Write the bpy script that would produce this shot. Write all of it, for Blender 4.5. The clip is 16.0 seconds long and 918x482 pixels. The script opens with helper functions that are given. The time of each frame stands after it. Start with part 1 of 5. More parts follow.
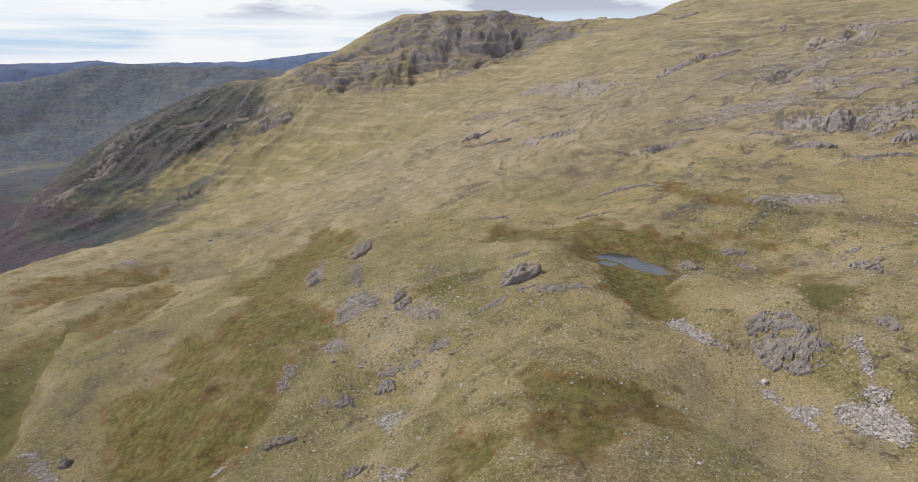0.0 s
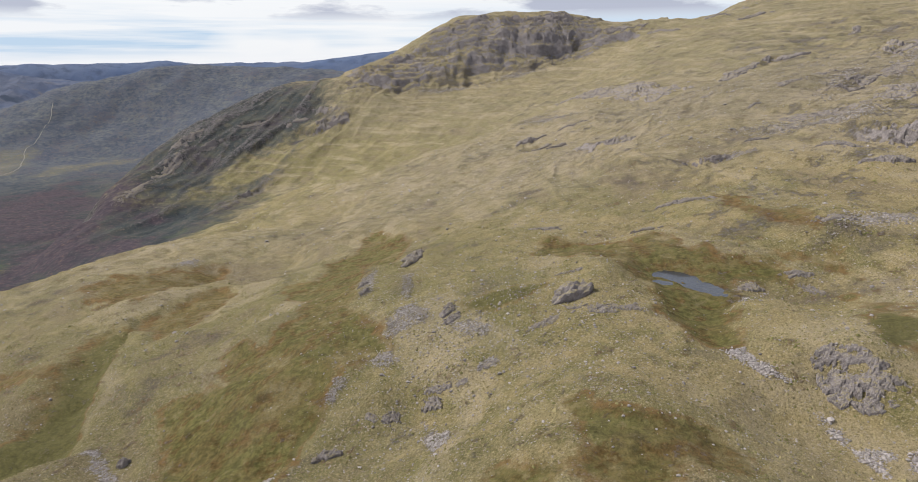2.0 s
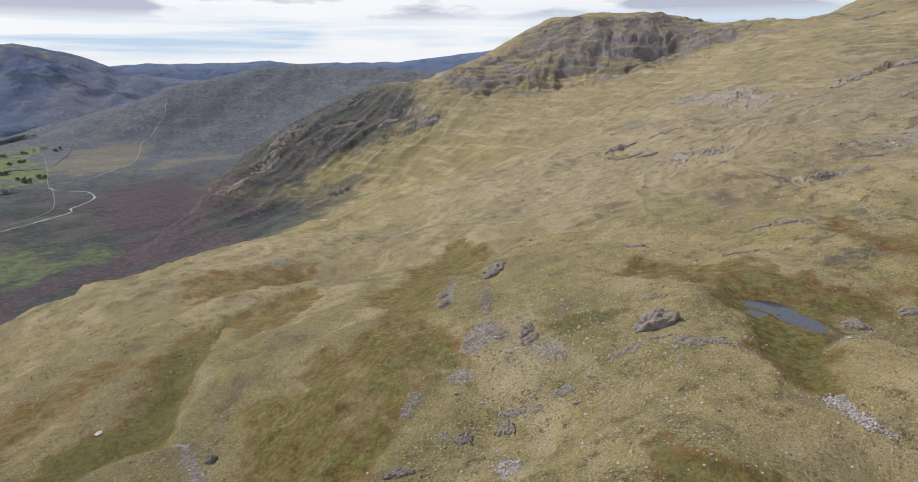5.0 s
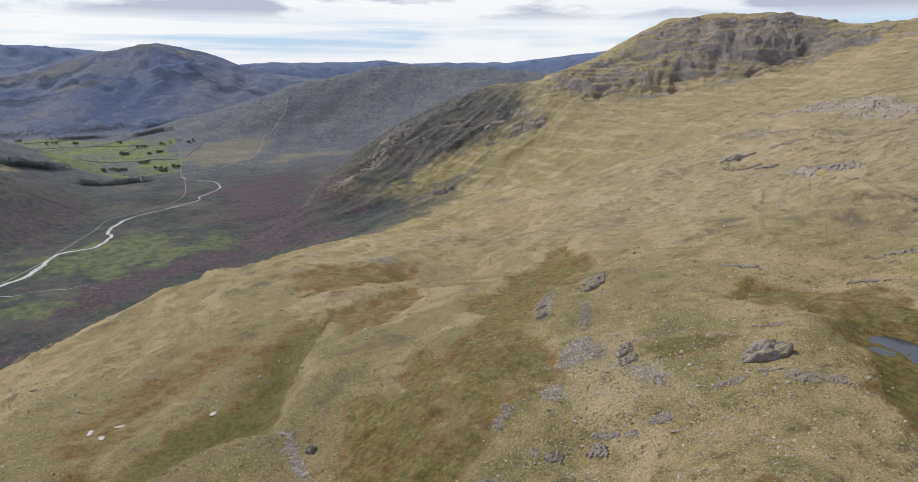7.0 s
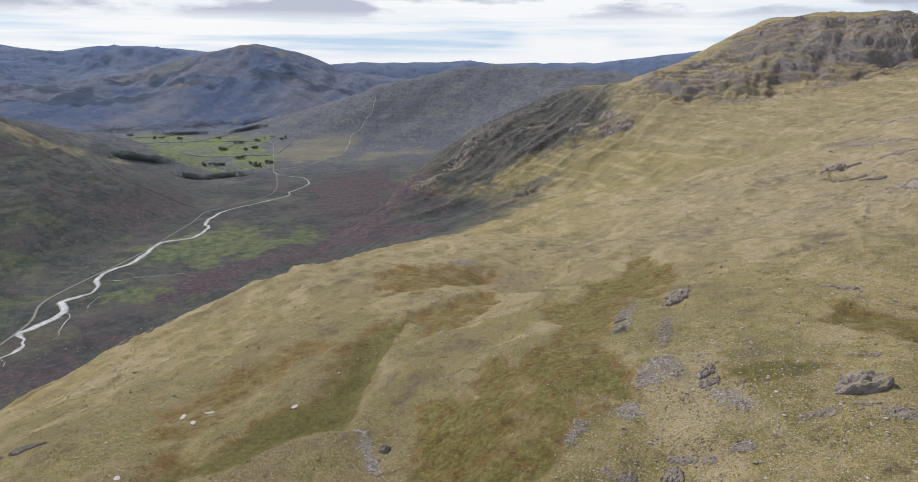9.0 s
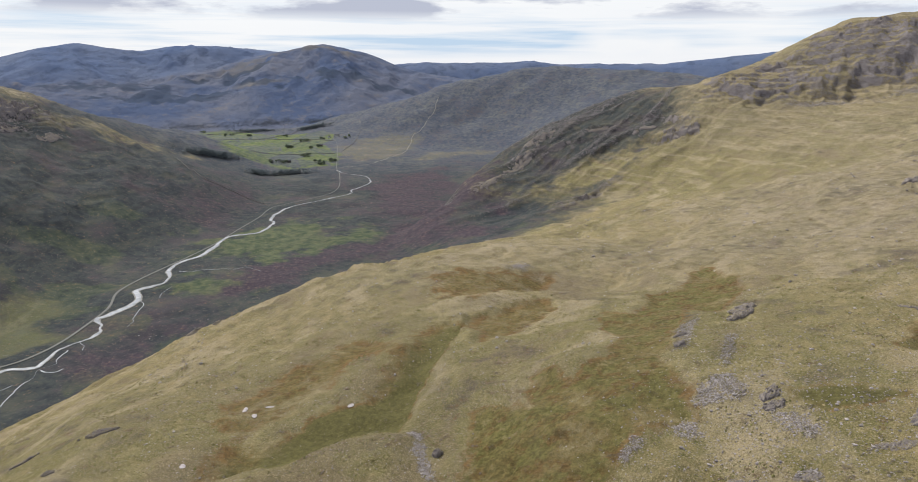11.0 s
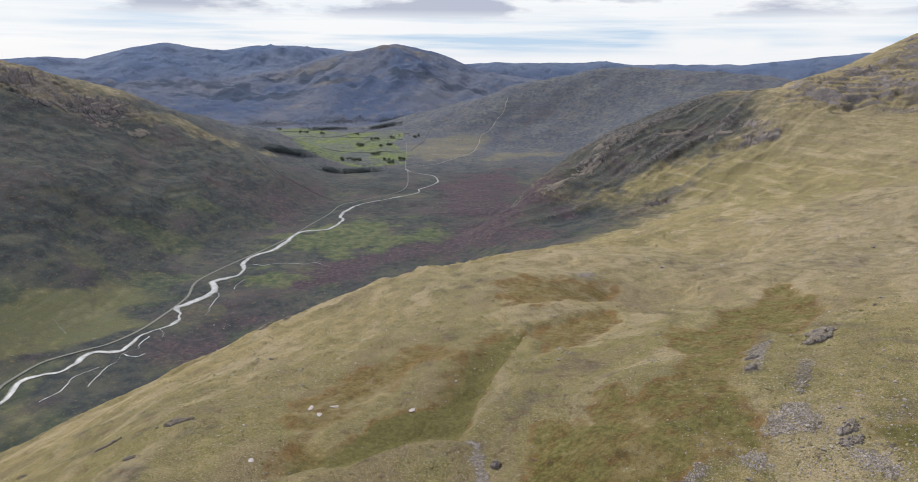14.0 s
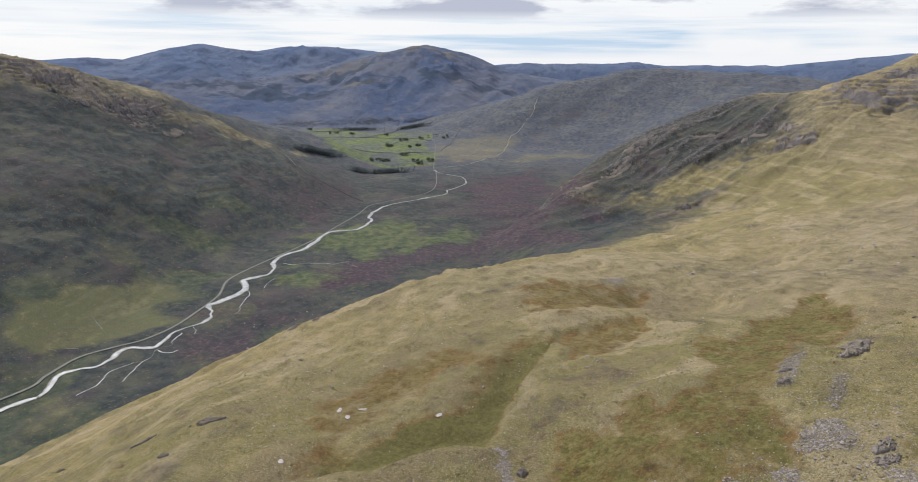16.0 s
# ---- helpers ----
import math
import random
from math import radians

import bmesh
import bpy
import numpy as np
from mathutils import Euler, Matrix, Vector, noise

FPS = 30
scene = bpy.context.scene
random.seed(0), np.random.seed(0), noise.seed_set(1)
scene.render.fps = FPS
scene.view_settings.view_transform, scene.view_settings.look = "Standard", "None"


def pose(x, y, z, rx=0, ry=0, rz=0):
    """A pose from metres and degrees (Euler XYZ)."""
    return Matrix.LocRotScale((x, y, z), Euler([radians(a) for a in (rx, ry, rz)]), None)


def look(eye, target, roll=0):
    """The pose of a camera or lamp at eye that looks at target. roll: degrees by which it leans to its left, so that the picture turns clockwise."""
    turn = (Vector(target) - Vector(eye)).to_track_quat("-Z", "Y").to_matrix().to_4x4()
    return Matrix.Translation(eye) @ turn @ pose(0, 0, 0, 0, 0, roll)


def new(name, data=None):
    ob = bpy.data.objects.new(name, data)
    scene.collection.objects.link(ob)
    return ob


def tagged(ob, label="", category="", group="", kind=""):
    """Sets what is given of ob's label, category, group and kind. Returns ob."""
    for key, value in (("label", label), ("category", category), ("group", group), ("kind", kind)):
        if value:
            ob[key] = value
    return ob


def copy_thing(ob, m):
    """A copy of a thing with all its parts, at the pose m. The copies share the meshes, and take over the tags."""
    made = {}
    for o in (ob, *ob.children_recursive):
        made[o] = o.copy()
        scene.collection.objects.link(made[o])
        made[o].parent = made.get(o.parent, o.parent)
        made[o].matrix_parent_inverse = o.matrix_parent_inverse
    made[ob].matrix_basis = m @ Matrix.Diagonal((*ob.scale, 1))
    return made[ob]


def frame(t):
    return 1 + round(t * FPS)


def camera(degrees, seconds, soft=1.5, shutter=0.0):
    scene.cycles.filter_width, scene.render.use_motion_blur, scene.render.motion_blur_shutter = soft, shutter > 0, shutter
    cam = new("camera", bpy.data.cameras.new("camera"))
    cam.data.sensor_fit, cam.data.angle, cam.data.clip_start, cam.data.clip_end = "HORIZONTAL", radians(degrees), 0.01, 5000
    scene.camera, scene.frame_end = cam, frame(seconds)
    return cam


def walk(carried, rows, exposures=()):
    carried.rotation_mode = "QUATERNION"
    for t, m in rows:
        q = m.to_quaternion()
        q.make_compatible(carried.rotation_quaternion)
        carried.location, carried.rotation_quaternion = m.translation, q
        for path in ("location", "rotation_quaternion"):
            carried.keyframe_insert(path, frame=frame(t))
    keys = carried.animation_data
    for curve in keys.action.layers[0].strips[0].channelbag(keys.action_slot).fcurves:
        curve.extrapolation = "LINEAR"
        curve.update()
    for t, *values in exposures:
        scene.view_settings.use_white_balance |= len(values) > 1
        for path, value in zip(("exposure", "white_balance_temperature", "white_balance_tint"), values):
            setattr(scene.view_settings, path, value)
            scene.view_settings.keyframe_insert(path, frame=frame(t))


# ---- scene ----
cam = camera(71.17, 16.0, soft=0.9)
PATH = [
    (0, (-0.0, 0.0, 260.001), (1.02, 96.29, 233.03), -0.61),
    (0.5, (-0.186, 0.698, 260.941), (-0.2, 96.99, 233.96), -0.6),
    (1, (-0.103, 1.409, 261.837), (-2.2, 97.68, 234.87), -0.59),
    (1.5, (0.128, 2.199, 262.732), (-4.18, 98.4, 235.76), -0.59),
    (2, (0.326, 3.034, 263.602), (-6.77, 99.07, 236.66), -0.59),
    (2.5, (0.521, 3.812, 264.393), (-8.17, 99.72, 237.44), -0.57),
    (3, (0.736, 4.515, 265.246), (-9.45, 100.27, 238.28), -0.58),
    (3.5, (0.872, 5.07, 266.082), (-10.9, 100.65, 239.14), -0.58),
    (6, (0.997, 5.809, 269.964), (-26.29, 98.2, 243.15), -0.36),
    (6.5, (0.961, 5.921, 270.814), (-30.07, 97.13, 244.02), -0.27),
    (7, (0.938, 5.975, 271.694), (-34.13, 95.71, 244.9), -0.05),
    (7.5, (1.061, 6.003, 272.429), (-37.75, 94.19, 245.65), -0.08),
    (8, (1.12, 6.045, 273.14), (-40.64, 92.87, 246.33), -0.01),
    (8.5, (1.138, 6.094, 273.819), (-43.02, 91.72, 247.01), 0.05),
    (9, (1.151, 6.178, 274.437), (-45.13, 90.67, 247.62), 0.05),
    (11.5, (0.82, 6.369, 277.296), (-54.71, 85.07, 250.42), 0.31),
    (12, (0.726, 6.4, 277.884), (-56.13, 84.13, 250.96), 0.36),
    (12.5, (0.68, 6.419, 278.548), (-57.36, 83.27, 251.61), 0.38),
    (13, (0.649, 6.443, 279.229), (-58.93, 82.1, 252.26), 0.41),
    (13.5, (0.611, 6.458, 279.952), (-60.28, 81.06, 252.97), 0.46),
    (14, (0.602, 6.429, 280.644), (-61.4, 80.1, 253.65), 0.5),
    (14.5, (0.562, 6.41, 281.348), (-62.41, 79.23, 254.29), 0.54),
    (15, (0.521, 6.329, 282.009), (-63.31, 78.4, 254.96), 0.59),
    (15.5, (0.434, 6.159, 282.586), (-64.03, 77.66, 255.54), 0.61),
    (16, (0.28, 5.78, 282.999), (-64.92, 76.65, 256.03), 0.51),
]
walk(cam, [(t, look(eye, target, roll)) for t, eye, target, roll in PATH])

# ---- world and sun ----
SUN_AZ, SUN_EL = 80.0, 48.0   # degrees left of +y, degrees up
world = bpy.data.worlds.new("world")
scene.world = world
world.use_nodes = True
wn, wl = world.node_tree.nodes, world.node_tree.links
wn.clear()
sky = wn.new("ShaderNodeTexSky")
sky.sky_type = "NISHITA"
sky.sun_disc = False
sky.sun_elevation = radians(SUN_EL)
sky.sun_rotation = radians(-SUN_AZ)
sky.altitude = 500
sky.dust_density = 1.5
coord = wn.new("ShaderNodeTexCoord")
split = wn.new("ShaderNodeSeparateXYZ")
wl.new(coord.outputs["Generated"], split.inputs[0])


def wnoise(stretch, scale, detail, shift):
    m = wn.new("ShaderNodeMapping")
    m.inputs["Scale"].default_value, m.inputs["Location"].default_value = stretch, shift
    wl.new(coord.outputs["Generated"], m.inputs["Vector"])
    t = wn.new("ShaderNodeTexNoise")
    t.inputs["Scale"].default_value, t.inputs["Detail"].default_value, t.inputs["Roughness"].default_value = scale, detail, 0.55
    wl.new(m.outputs[0], t.inputs["Vector"])
    return t.outputs["Fac"]


def wrange(value, lo, hi, a=0.0, b=1.0):
    r = wn.new("ShaderNodeMapRange")
    r.inputs[1].default_value, r.inputs[2].default_value, r.inputs[3].default_value, r.inputs[4].default_value = lo, hi, a, b
    wl.new(value, r.inputs[0])
    return r.outputs[0]


def wtimes(a, b):
    m = wn.new("ShaderNodeMath"); m.operation = "MULTIPLY"
    wl.new(a, m.inputs[0]); wl.new(b, m.inputs[1])
    return m.outputs[0]


def wmix(fac, a, b):
    m = wn.new("ShaderNodeMix"); m.data_type = "RGBA"
    wl.new(fac, m.inputs[0])
    for s, c in ((m.inputs[6], a), (m.inputs[7], b)):
        if isinstance(c, tuple):
            s.default_value = (*c, 1)
        else:
            wl.new(c, s)
    return m.outputs[2]


rise = split.outputs[2]
# thin white veil with lanes of blue low down, and ragged grey cumulus above
lanes = wtimes(wrange(wnoise((1.6, 1.6, 34.0), 1.0, 6, (3.1, 0.4, 0.2)), 0.41, 0.53), wrange(rise, 0.085, 0.045))
lanes = wtimes(lanes, wrange(rise, 0.004, 0.02))
lanes = wtimes(lanes, wrange(wnoise((2.6, 2.6, 9.0), 1.0, 3, (4.4, 1.3, 0.6)), 0.42, 0.56))
cloth = wmix(wrange(wnoise((1.6, 1.6, 12.0), 1.3, 7, (0.0, 5.0, 1.0)), 0.35, 0.65), (9.7, 9.8, 10.0), (9.2, 9.4, 9.8))
pale = wmix(lanes, cloth, (5.3, 6.9, 8.8))
puffs = wtimes(wrange(wnoise((3.4, 3.4, 15.0), 1.0, 8, (1.7, 2.2, 0.35)), 0.435, 0.50), wrange(rise, 0.056, 0.072))
grey = wmix(puffs, pale, (5.0, 5.3, 6.5))
veil = wrange(rise, 0.16, 0.7, 0.93, 0.62)
back = wn.new("ShaderNodeBackground"); back.inputs["Strength"].default_value = 0.10
out = wn.new("ShaderNodeOutputWorld")
wl.new(wmix(veil, sky.outputs[0], grey), back.inputs[0]); wl.new(back.outputs[0], out.inputs[0])

sun = new("sun", bpy.data.lights.new("sun", "SUN"))
sun.data.energy, sun.data.angle, sun.data.color = 4.6, radians(1.0), (1.0, 0.95, 0.87)
sun.matrix_world = look((-300, 200, 900), (-300 + math.sin(radians(SUN_AZ)) * math.cos(radians(SUN_EL)), 200 - math.cos(radians(SUN_AZ)) * math.cos(radians(SUN_EL)), 900 - math.sin(radians(SUN_EL))))

# ---- materials ----
def mat(name):
    m = bpy.data.materials.new(name)
    m.use_nodes = True
    return m, m.node_tree.nodes, m.node_tree.links, m.node_tree.nodes["Principled BSDF"]


def noise_tex(n, l, vec, scale, detail=4, rough=0.55):
    t = n.new("ShaderNodeTexNoise")
    t.inputs["Scale"].default_value, t.inputs["Detail"].default_value, t.inputs["Roughness"].default_value = scale, detail, rough
    l.new(vec, t.inputs["Vector"])
    return t.outputs["Fac"]


def ramp(n, l, fac, lo, hi, a=0.0, b=1.0):
    r = n.new("ShaderNodeMapRange")
    r.inputs[1].default_value, r.inputs[2].default_value, r.inputs[3].default_value, r.inputs[4].default_value = lo, hi, a, b
    l.new(fac, r.inputs[0])
    return r.outputs[0]


def mix(n, l, fac, a, b):
    m = n.new("ShaderNodeMix")
    m.data_type = "RGBA"
    for sock, v in ((m.inputs[0], fac), (m.inputs[6], a), (m.inputs[7], b)):
        if isinstance(v, (int, float)):
            sock.default_value = v
        elif isinstance(v, tuple):
            sock.default_value = (*v, 1)
        else:
            l.new(v, sock)
    return m.outputs[2]


def math2(n, l, op, a, b):
    m = n.new("ShaderNodeMath")
    m.operation = op
    for sock, v in zip(m.inputs, (a, b)):
        if isinstance(v, (int, float)):
            sock.default_value = v
        else:
            l.new(v, sock)
    return m.outputs[0]


def place(n):
    return n.new("ShaderNodeTexCoord").outputs["Object"]


def bumped(n, l, bsdf, height, strength, distance):
    b = n.new("ShaderNodeBump")
    b.inputs["Strength"].default_value, b.inputs["Distance"].default_value = strength, distance
    l.new(height, b.inputs["Height"])
    l.new(b.outputs[0], bsdf.inputs["Normal"])


def soft_edge(n, l, mask, grain, lo=0.35, hi=0.65, amount=0.5):
    """A cover mask with its edge broken up by grain."""
    g = math2(n, l, "MULTIPLY", math2(n, l, "SUBTRACT", grain, 0.5), amount * 2)
    return ramp(n, l, math2(n, l, "ADD", mask, g), lo, hi)


def ground_material():
    m, n, l, bsdf = mat("moorland")
    v = place(n)
    a1 = n.new("ShaderNodeVertexColor"); a1.layer_name = "cover"
    a2 = n.new("ShaderNodeVertexColor"); a2.layer_name = "cover2"
    s1 = n.new("ShaderNodeSeparateColor"); l.new(a1.outputs[0], s1.inputs[0])
    s2 = n.new("ShaderNodeSeparateColor"); l.new(a2.outputs[0], s2.inputs[0])
    big = noise_tex(n, l, v, 0.012, 5)
    mid = noise_tex(n, l, v, 0.07, 6, 0.62)
    patch = noise_tex(n, l, v, 0.16, 8, 0.7)
    fine = noise_tex(n, l, v, 0.55, 7, 0.7)
    tuft = noise_tex(n, l, v, 1.9, 5, 0.7)
    far = n.new("ShaderNodeVertexColor"); far.layer_name = "cover3"
    s3 = n.new("ShaderNodeSeparateColor"); l.new(far.outputs[0], s3.inputs[0])
    straw = mix(n, l, ramp(n, l, fine, 0.3, 0.7), (0.212, 0.168, 0.080), (0.322, 0.258, 0.130))
    green = mix(n, l, ramp(n, l, fine, 0.3, 0.7), (0.112, 0.106, 0.038), (0.204, 0.180, 0.072))
    band_map = n.new("ShaderNodeVectorMath"); band_map.operation = "MULTIPLY"; band_map.inputs[1].default_value = (0.010, 0.010, 0.16)
    l.new(v, band_map.inputs[0])
    band = noise_tex(n, l, band_map.outputs[0], 1.0, 5, 0.6)
    grain = noise_tex(n, l, v, 5.5, 3, 0.6)
    sward = math2(n, l, "ADD", math2(n, l, "MULTIPLY", math2(n, l, "ADD", big, band), 0.25), math2(n, l, "MULTIPLY", patch, 0.5))
    sward = math2(n, l, "ADD", sward, math2(n, l, "MULTIPLY", s3.outputs[1], 0.17))
    col = mix(n, l, ramp(n, l, sward, 0.49, 0.61), straw, green)
    col = mix(n, l, ramp(n, l, patch, 0.56, 0.66, 0.0, 0.7), col, (0.160, 0.118, 0.056))
    col = mix(n, l, ramp(n, l, mid, 0.53, 0.66, 0.0, 0.5), col, (0.152, 0.140, 0.064))
    col = mix(n, l, ramp(n, l, mid, 0.46, 0.36, 0.0, 0.4), col, (0.340, 0.284, 0.155))
    col = mix(n, l, ramp(n, l, band, 0.54, 0.64, 0.0, 0.62), col, (0.168, 0.128, 0.084))
    col = mix(n, l, ramp(n, l, band, 0.47, 0.38, 0.0, 0.48), col, (0.372, 0.312, 0.215))
    col = mix(n, l, ramp(n, l, soft_edge(n, l, s3.outputs[2], patch, 0.2, 0.9, 0.6), 0, 1, 0, 0.7), col, (0.134, 0.114, 0.064))
    # grass of the upper fell, greyed with distance: haze put into its colour
    a4 = n.new("ShaderNodeVertexColor"); a4.layer_name = "cover4"
    s4 = n.new("ShaderNodeSeparateColor"); l.new(a4.outputs[0], s4.inputs[0])
    hazed_bent = mix(n, l, ramp(n, l, patch, 0.36, 0.62), (0.335, 0.282, 0.212), (0.152, 0.131, 0.104))
    col = mix(n, l, math2(n, l, "MULTIPLY", s4.outputs[0], ramp(n, l, mid, 0.36, 0.62, 0.75, 0.30)), col, hazed_bent)
    col = mix(n, l, ramp(n, l, grain, 0.54, 0.68, 0.0, 0.55), col, (0.49, 0.405, 0.255))
    col = mix(n, l, ramp(n, l, grain, 0.46, 0.32, 0.0, 0.5), col, (0.085, 0.075, 0.038))
    col = mix(n, l, ramp(n, l, tuft, 0.53, 0.66, 0.0, 0.72), col, (0.425, 0.348, 0.215))
    col = mix(n, l, ramp(n, l, tuft, 0.46, 0.34, 0.0, 0.78), col, (0.090, 0.080, 0.040))
    # small stones showing in the turf
    chip = noise_tex(n, l, v, 1.15, 3, 0.75)
    chips = math2(n, l, "MULTIPLY", ramp(n, l, chip, 0.60, 0.64), ramp(n, l, patch, 0.42, 0.56, 0.3, 1.0))
    col = mix(n, l, chips, col, (0.36, 0.315, 0.295))
    # dark moorland of the dale sides, cloud shade and blue haze put into the colour
    soft_moor = math2(n, l, "ADD", math2(n, l, "MULTIPLY", mid, 0.6), math2(n, l, "MULTIPLY", big, 0.4))
    lie = n.new("ShaderNodeVectorMath"); lie.operation = "MULTIPLY"; lie.inputs[1].default_value = (0.012, 0.012, 0.075)
    l.new(v, lie.inputs[0])
    shelf = noise_tex(n, l, lie.outputs[0], 1.0, 8, 0.68)
    shaded_moor = mix(n, l, ramp(n, l, soft_moor, 0.40, 0.60), (0.029, 0.037, 0.044), (0.068, 0.076, 0.070))
    shaded_moor = mix(n, l, ramp(n, l, big, 0.52, 0.64, 0, 0.8), shaded_moor, (0.066, 0.057, 0.066))
    shaded_moor = mix(n, l, ramp(n, l, shelf, 0.53, 0.62, 0, 0.6), shaded_moor, (0.026, 0.030, 0.035))
    shaded_moor = mix(n, l, ramp(n, l, shelf, 0.47, 0.37, 0, 0.5), shaded_moor, (0.106, 0.106, 0.078))
    shaded_moor = mix(n, l, ramp(n, l, fine, 0.55, 0.70, 0, 0.35), shaded_moor, (0.150, 0.142, 0.110))
    # farther off, blue distance haze is mixed into this colour
    shaded_moor = mix(n, l, ramp(n, l, s3.outputs[0], 0, 1, 0, 0.75), shaded_moor, mix(n, l, ramp(n, l, mid, 0.38, 0.60), (0.064, 0.078, 0.112), mix(n, l, ramp(n, l, shelf, 0.40, 0.60), (0.140, 0.146, 0.152), (0.102, 0.112, 0.146))))
    col = mix(n, l, soft_edge(n, l, s2.outputs[2], mid, 0.2, 0.8), col, shaded_moor)
    # bracken and heather
    bracken = mix(n, l, ramp(n, l, patch, 0.35, 0.65), (0.044, 0.036, 0.048), (0.086, 0.066, 0.076))
    col = mix(n, l, soft_edge(n, l, s1.outputs[2], soft_moor, 0.12, 0.72, 1.5), col, bracken)
    # fields
    field = mix(n, l, ramp(n, l, mid, 0.4, 0.6), (0.074, 0.108, 0.040), (0.150, 0.176, 0.070))
    col = mix(n, l, ramp(n, l, math2(n, l, "ADD", s2.outputs[0], math2(n, l, "MULTIPLY", math2(n, l, "SUBTRACT", patch, 0.5), 0.7)), 0.1, 0.9, 0, 0.95), col, field)
    # rushes and sedge
    mosaic = math2(n, l, "ADD", math2(n, l, "MULTIPLY", patch, 0.6), math2(n, l, "MULTIPLY", fine, 0.4))
    lush = mix(n, l, ramp(n, l, fine, 0.3, 0.7), (0.058, 0.056, 0.018), (0.160, 0.144, 0.052))
    col = mix(n, l, ramp(n, l, soft_edge(n, l, s2.outputs[1], mosaic, 0.28, 0.72, 1.5), 0, 1, 0, 0.9), col, lush)
    streak = noise_tex(n, l, v, 0.21, 9, 0.78)
    heart = mix(n, l, ramp(n, l, fine, 0.38, 0.62), (0.080, 0.060, 0.020), (0.190, 0.146, 0.058))
    heart = mix(n, l, ramp(n, l, mid, 0.40, 0.54, 0, 0.9), heart, mix(n, l, ramp(n, l, fine, 0.4, 0.6), (0.080, 0.078, 0.022), (0.166, 0.152, 0.054)))
    rust = mix(n, l, ramp(n, l, fine, 0.4, 0.6), (0.082, 0.046, 0.014), (0.190, 0.112, 0.042))
    edge_of = math2(n, l, "ADD", s1.outputs[0], math2(n, l, "MULTIPLY", math2(n, l, "SUBTRACT", patch, 0.5), 1.2))
    bog = mix(n, l, ramp(n, l, edge_of, 0.80, 0.45, 0.0, 0.9), heart, rust)
    bog = mix(n, l, ramp(n, l, patch, 0.50, 0.60, 0, 0.8), bog, rust)
    bog = mix(n, l, ramp(n, l, streak, 0.46, 0.37, 0, 0.65), bog, (0.042, 0.036, 0.014))
    bog = mix(n, l, ramp(n, l, streak, 0.55, 0.64, 0, 0.8), bog, (0.235, 0.195, 0.100))
    wet = soft_edge(n, l, s1.outputs[0], math2(n, l, "ADD", math2(n, l, "MULTIPLY", mosaic, 0.6), math2(n, l, "MULTIPLY", mid, 0.4)), 0.36, 0.86, 2.2)
    col = mix(n, l, ramp(n, l, wet, 0, 1, 0, 0.88), col, bog)
    soak = math2(n, l, "MAXIMUM", s1.outputs[0], s2.outputs[1])
    rim = math2(n, l, "MULTIPLY", soft_edge(n, l, soak, mosaic, 0.12, 0.34, 1.3), ramp(n, l, soak, 0.80, 0.45))
    col = mix(n, l, math2(n, l, "MULTIPLY", rim, ramp(n, l, mid, 0.40, 0.56, 0.1, 0.75)), col, mix(n, l, ramp(n, l, fine, 0.4, 0.6), (0.105, 0.066, 0.026), (0.215, 0.128, 0.050)))
    # bare rock and scree
    crack = noise_tex(n, l, v, 0.16, 8, 0.72)
    rock = mix(n, l, ramp(n, l, fine, 0.32, 0.68), (0.125, 0.112, 0.114), (0.285, 0.260, 0.262))
    rock = mix(n, l, ramp(n, l, crack, 0.54, 0.66, 0, 0.5), rock, (0.290, 0.266, 0.266))
    rock = mix(n, l, ramp(n, l, crack, 0.46, 0.34, 0, 0.6), rock, (0.050, 0.046, 0.048))
    rocky = soft_edge(n, l, s1.outputs[1], math2(n, l, "ADD", math2(n, l, "MULTIPLY", fine, 0.6), math2(n, l, "MULTIPLY", crack, 0.4)), 0.26, 0.78, 1.9)
    col = mix(n, l, rocky, col, rock)
    l.new(col, bsdf.inputs["Base Color"])
    bsdf.inputs["Roughness"].default_value = 0.95
    bsdf.inputs["Specular IOR Level"].default_value = 0.15
    turf = math2(n, l, "ADD", math2(n, l, "MULTIPLY", fine, 0.8), math2(n, l, "ADD", math2(n, l, "MULTIPLY", tuft, 0.55), math2(n, l, "MULTIPLY", grain, 0.28)))
    bumped(n, l, bsdf, math2(n, l, "ADD", turf, math2(n, l, "MULTIPLY", math2(n, l, "MULTIPLY", rocky, crack), 1.9)), 1.0, 1.0)
    return m


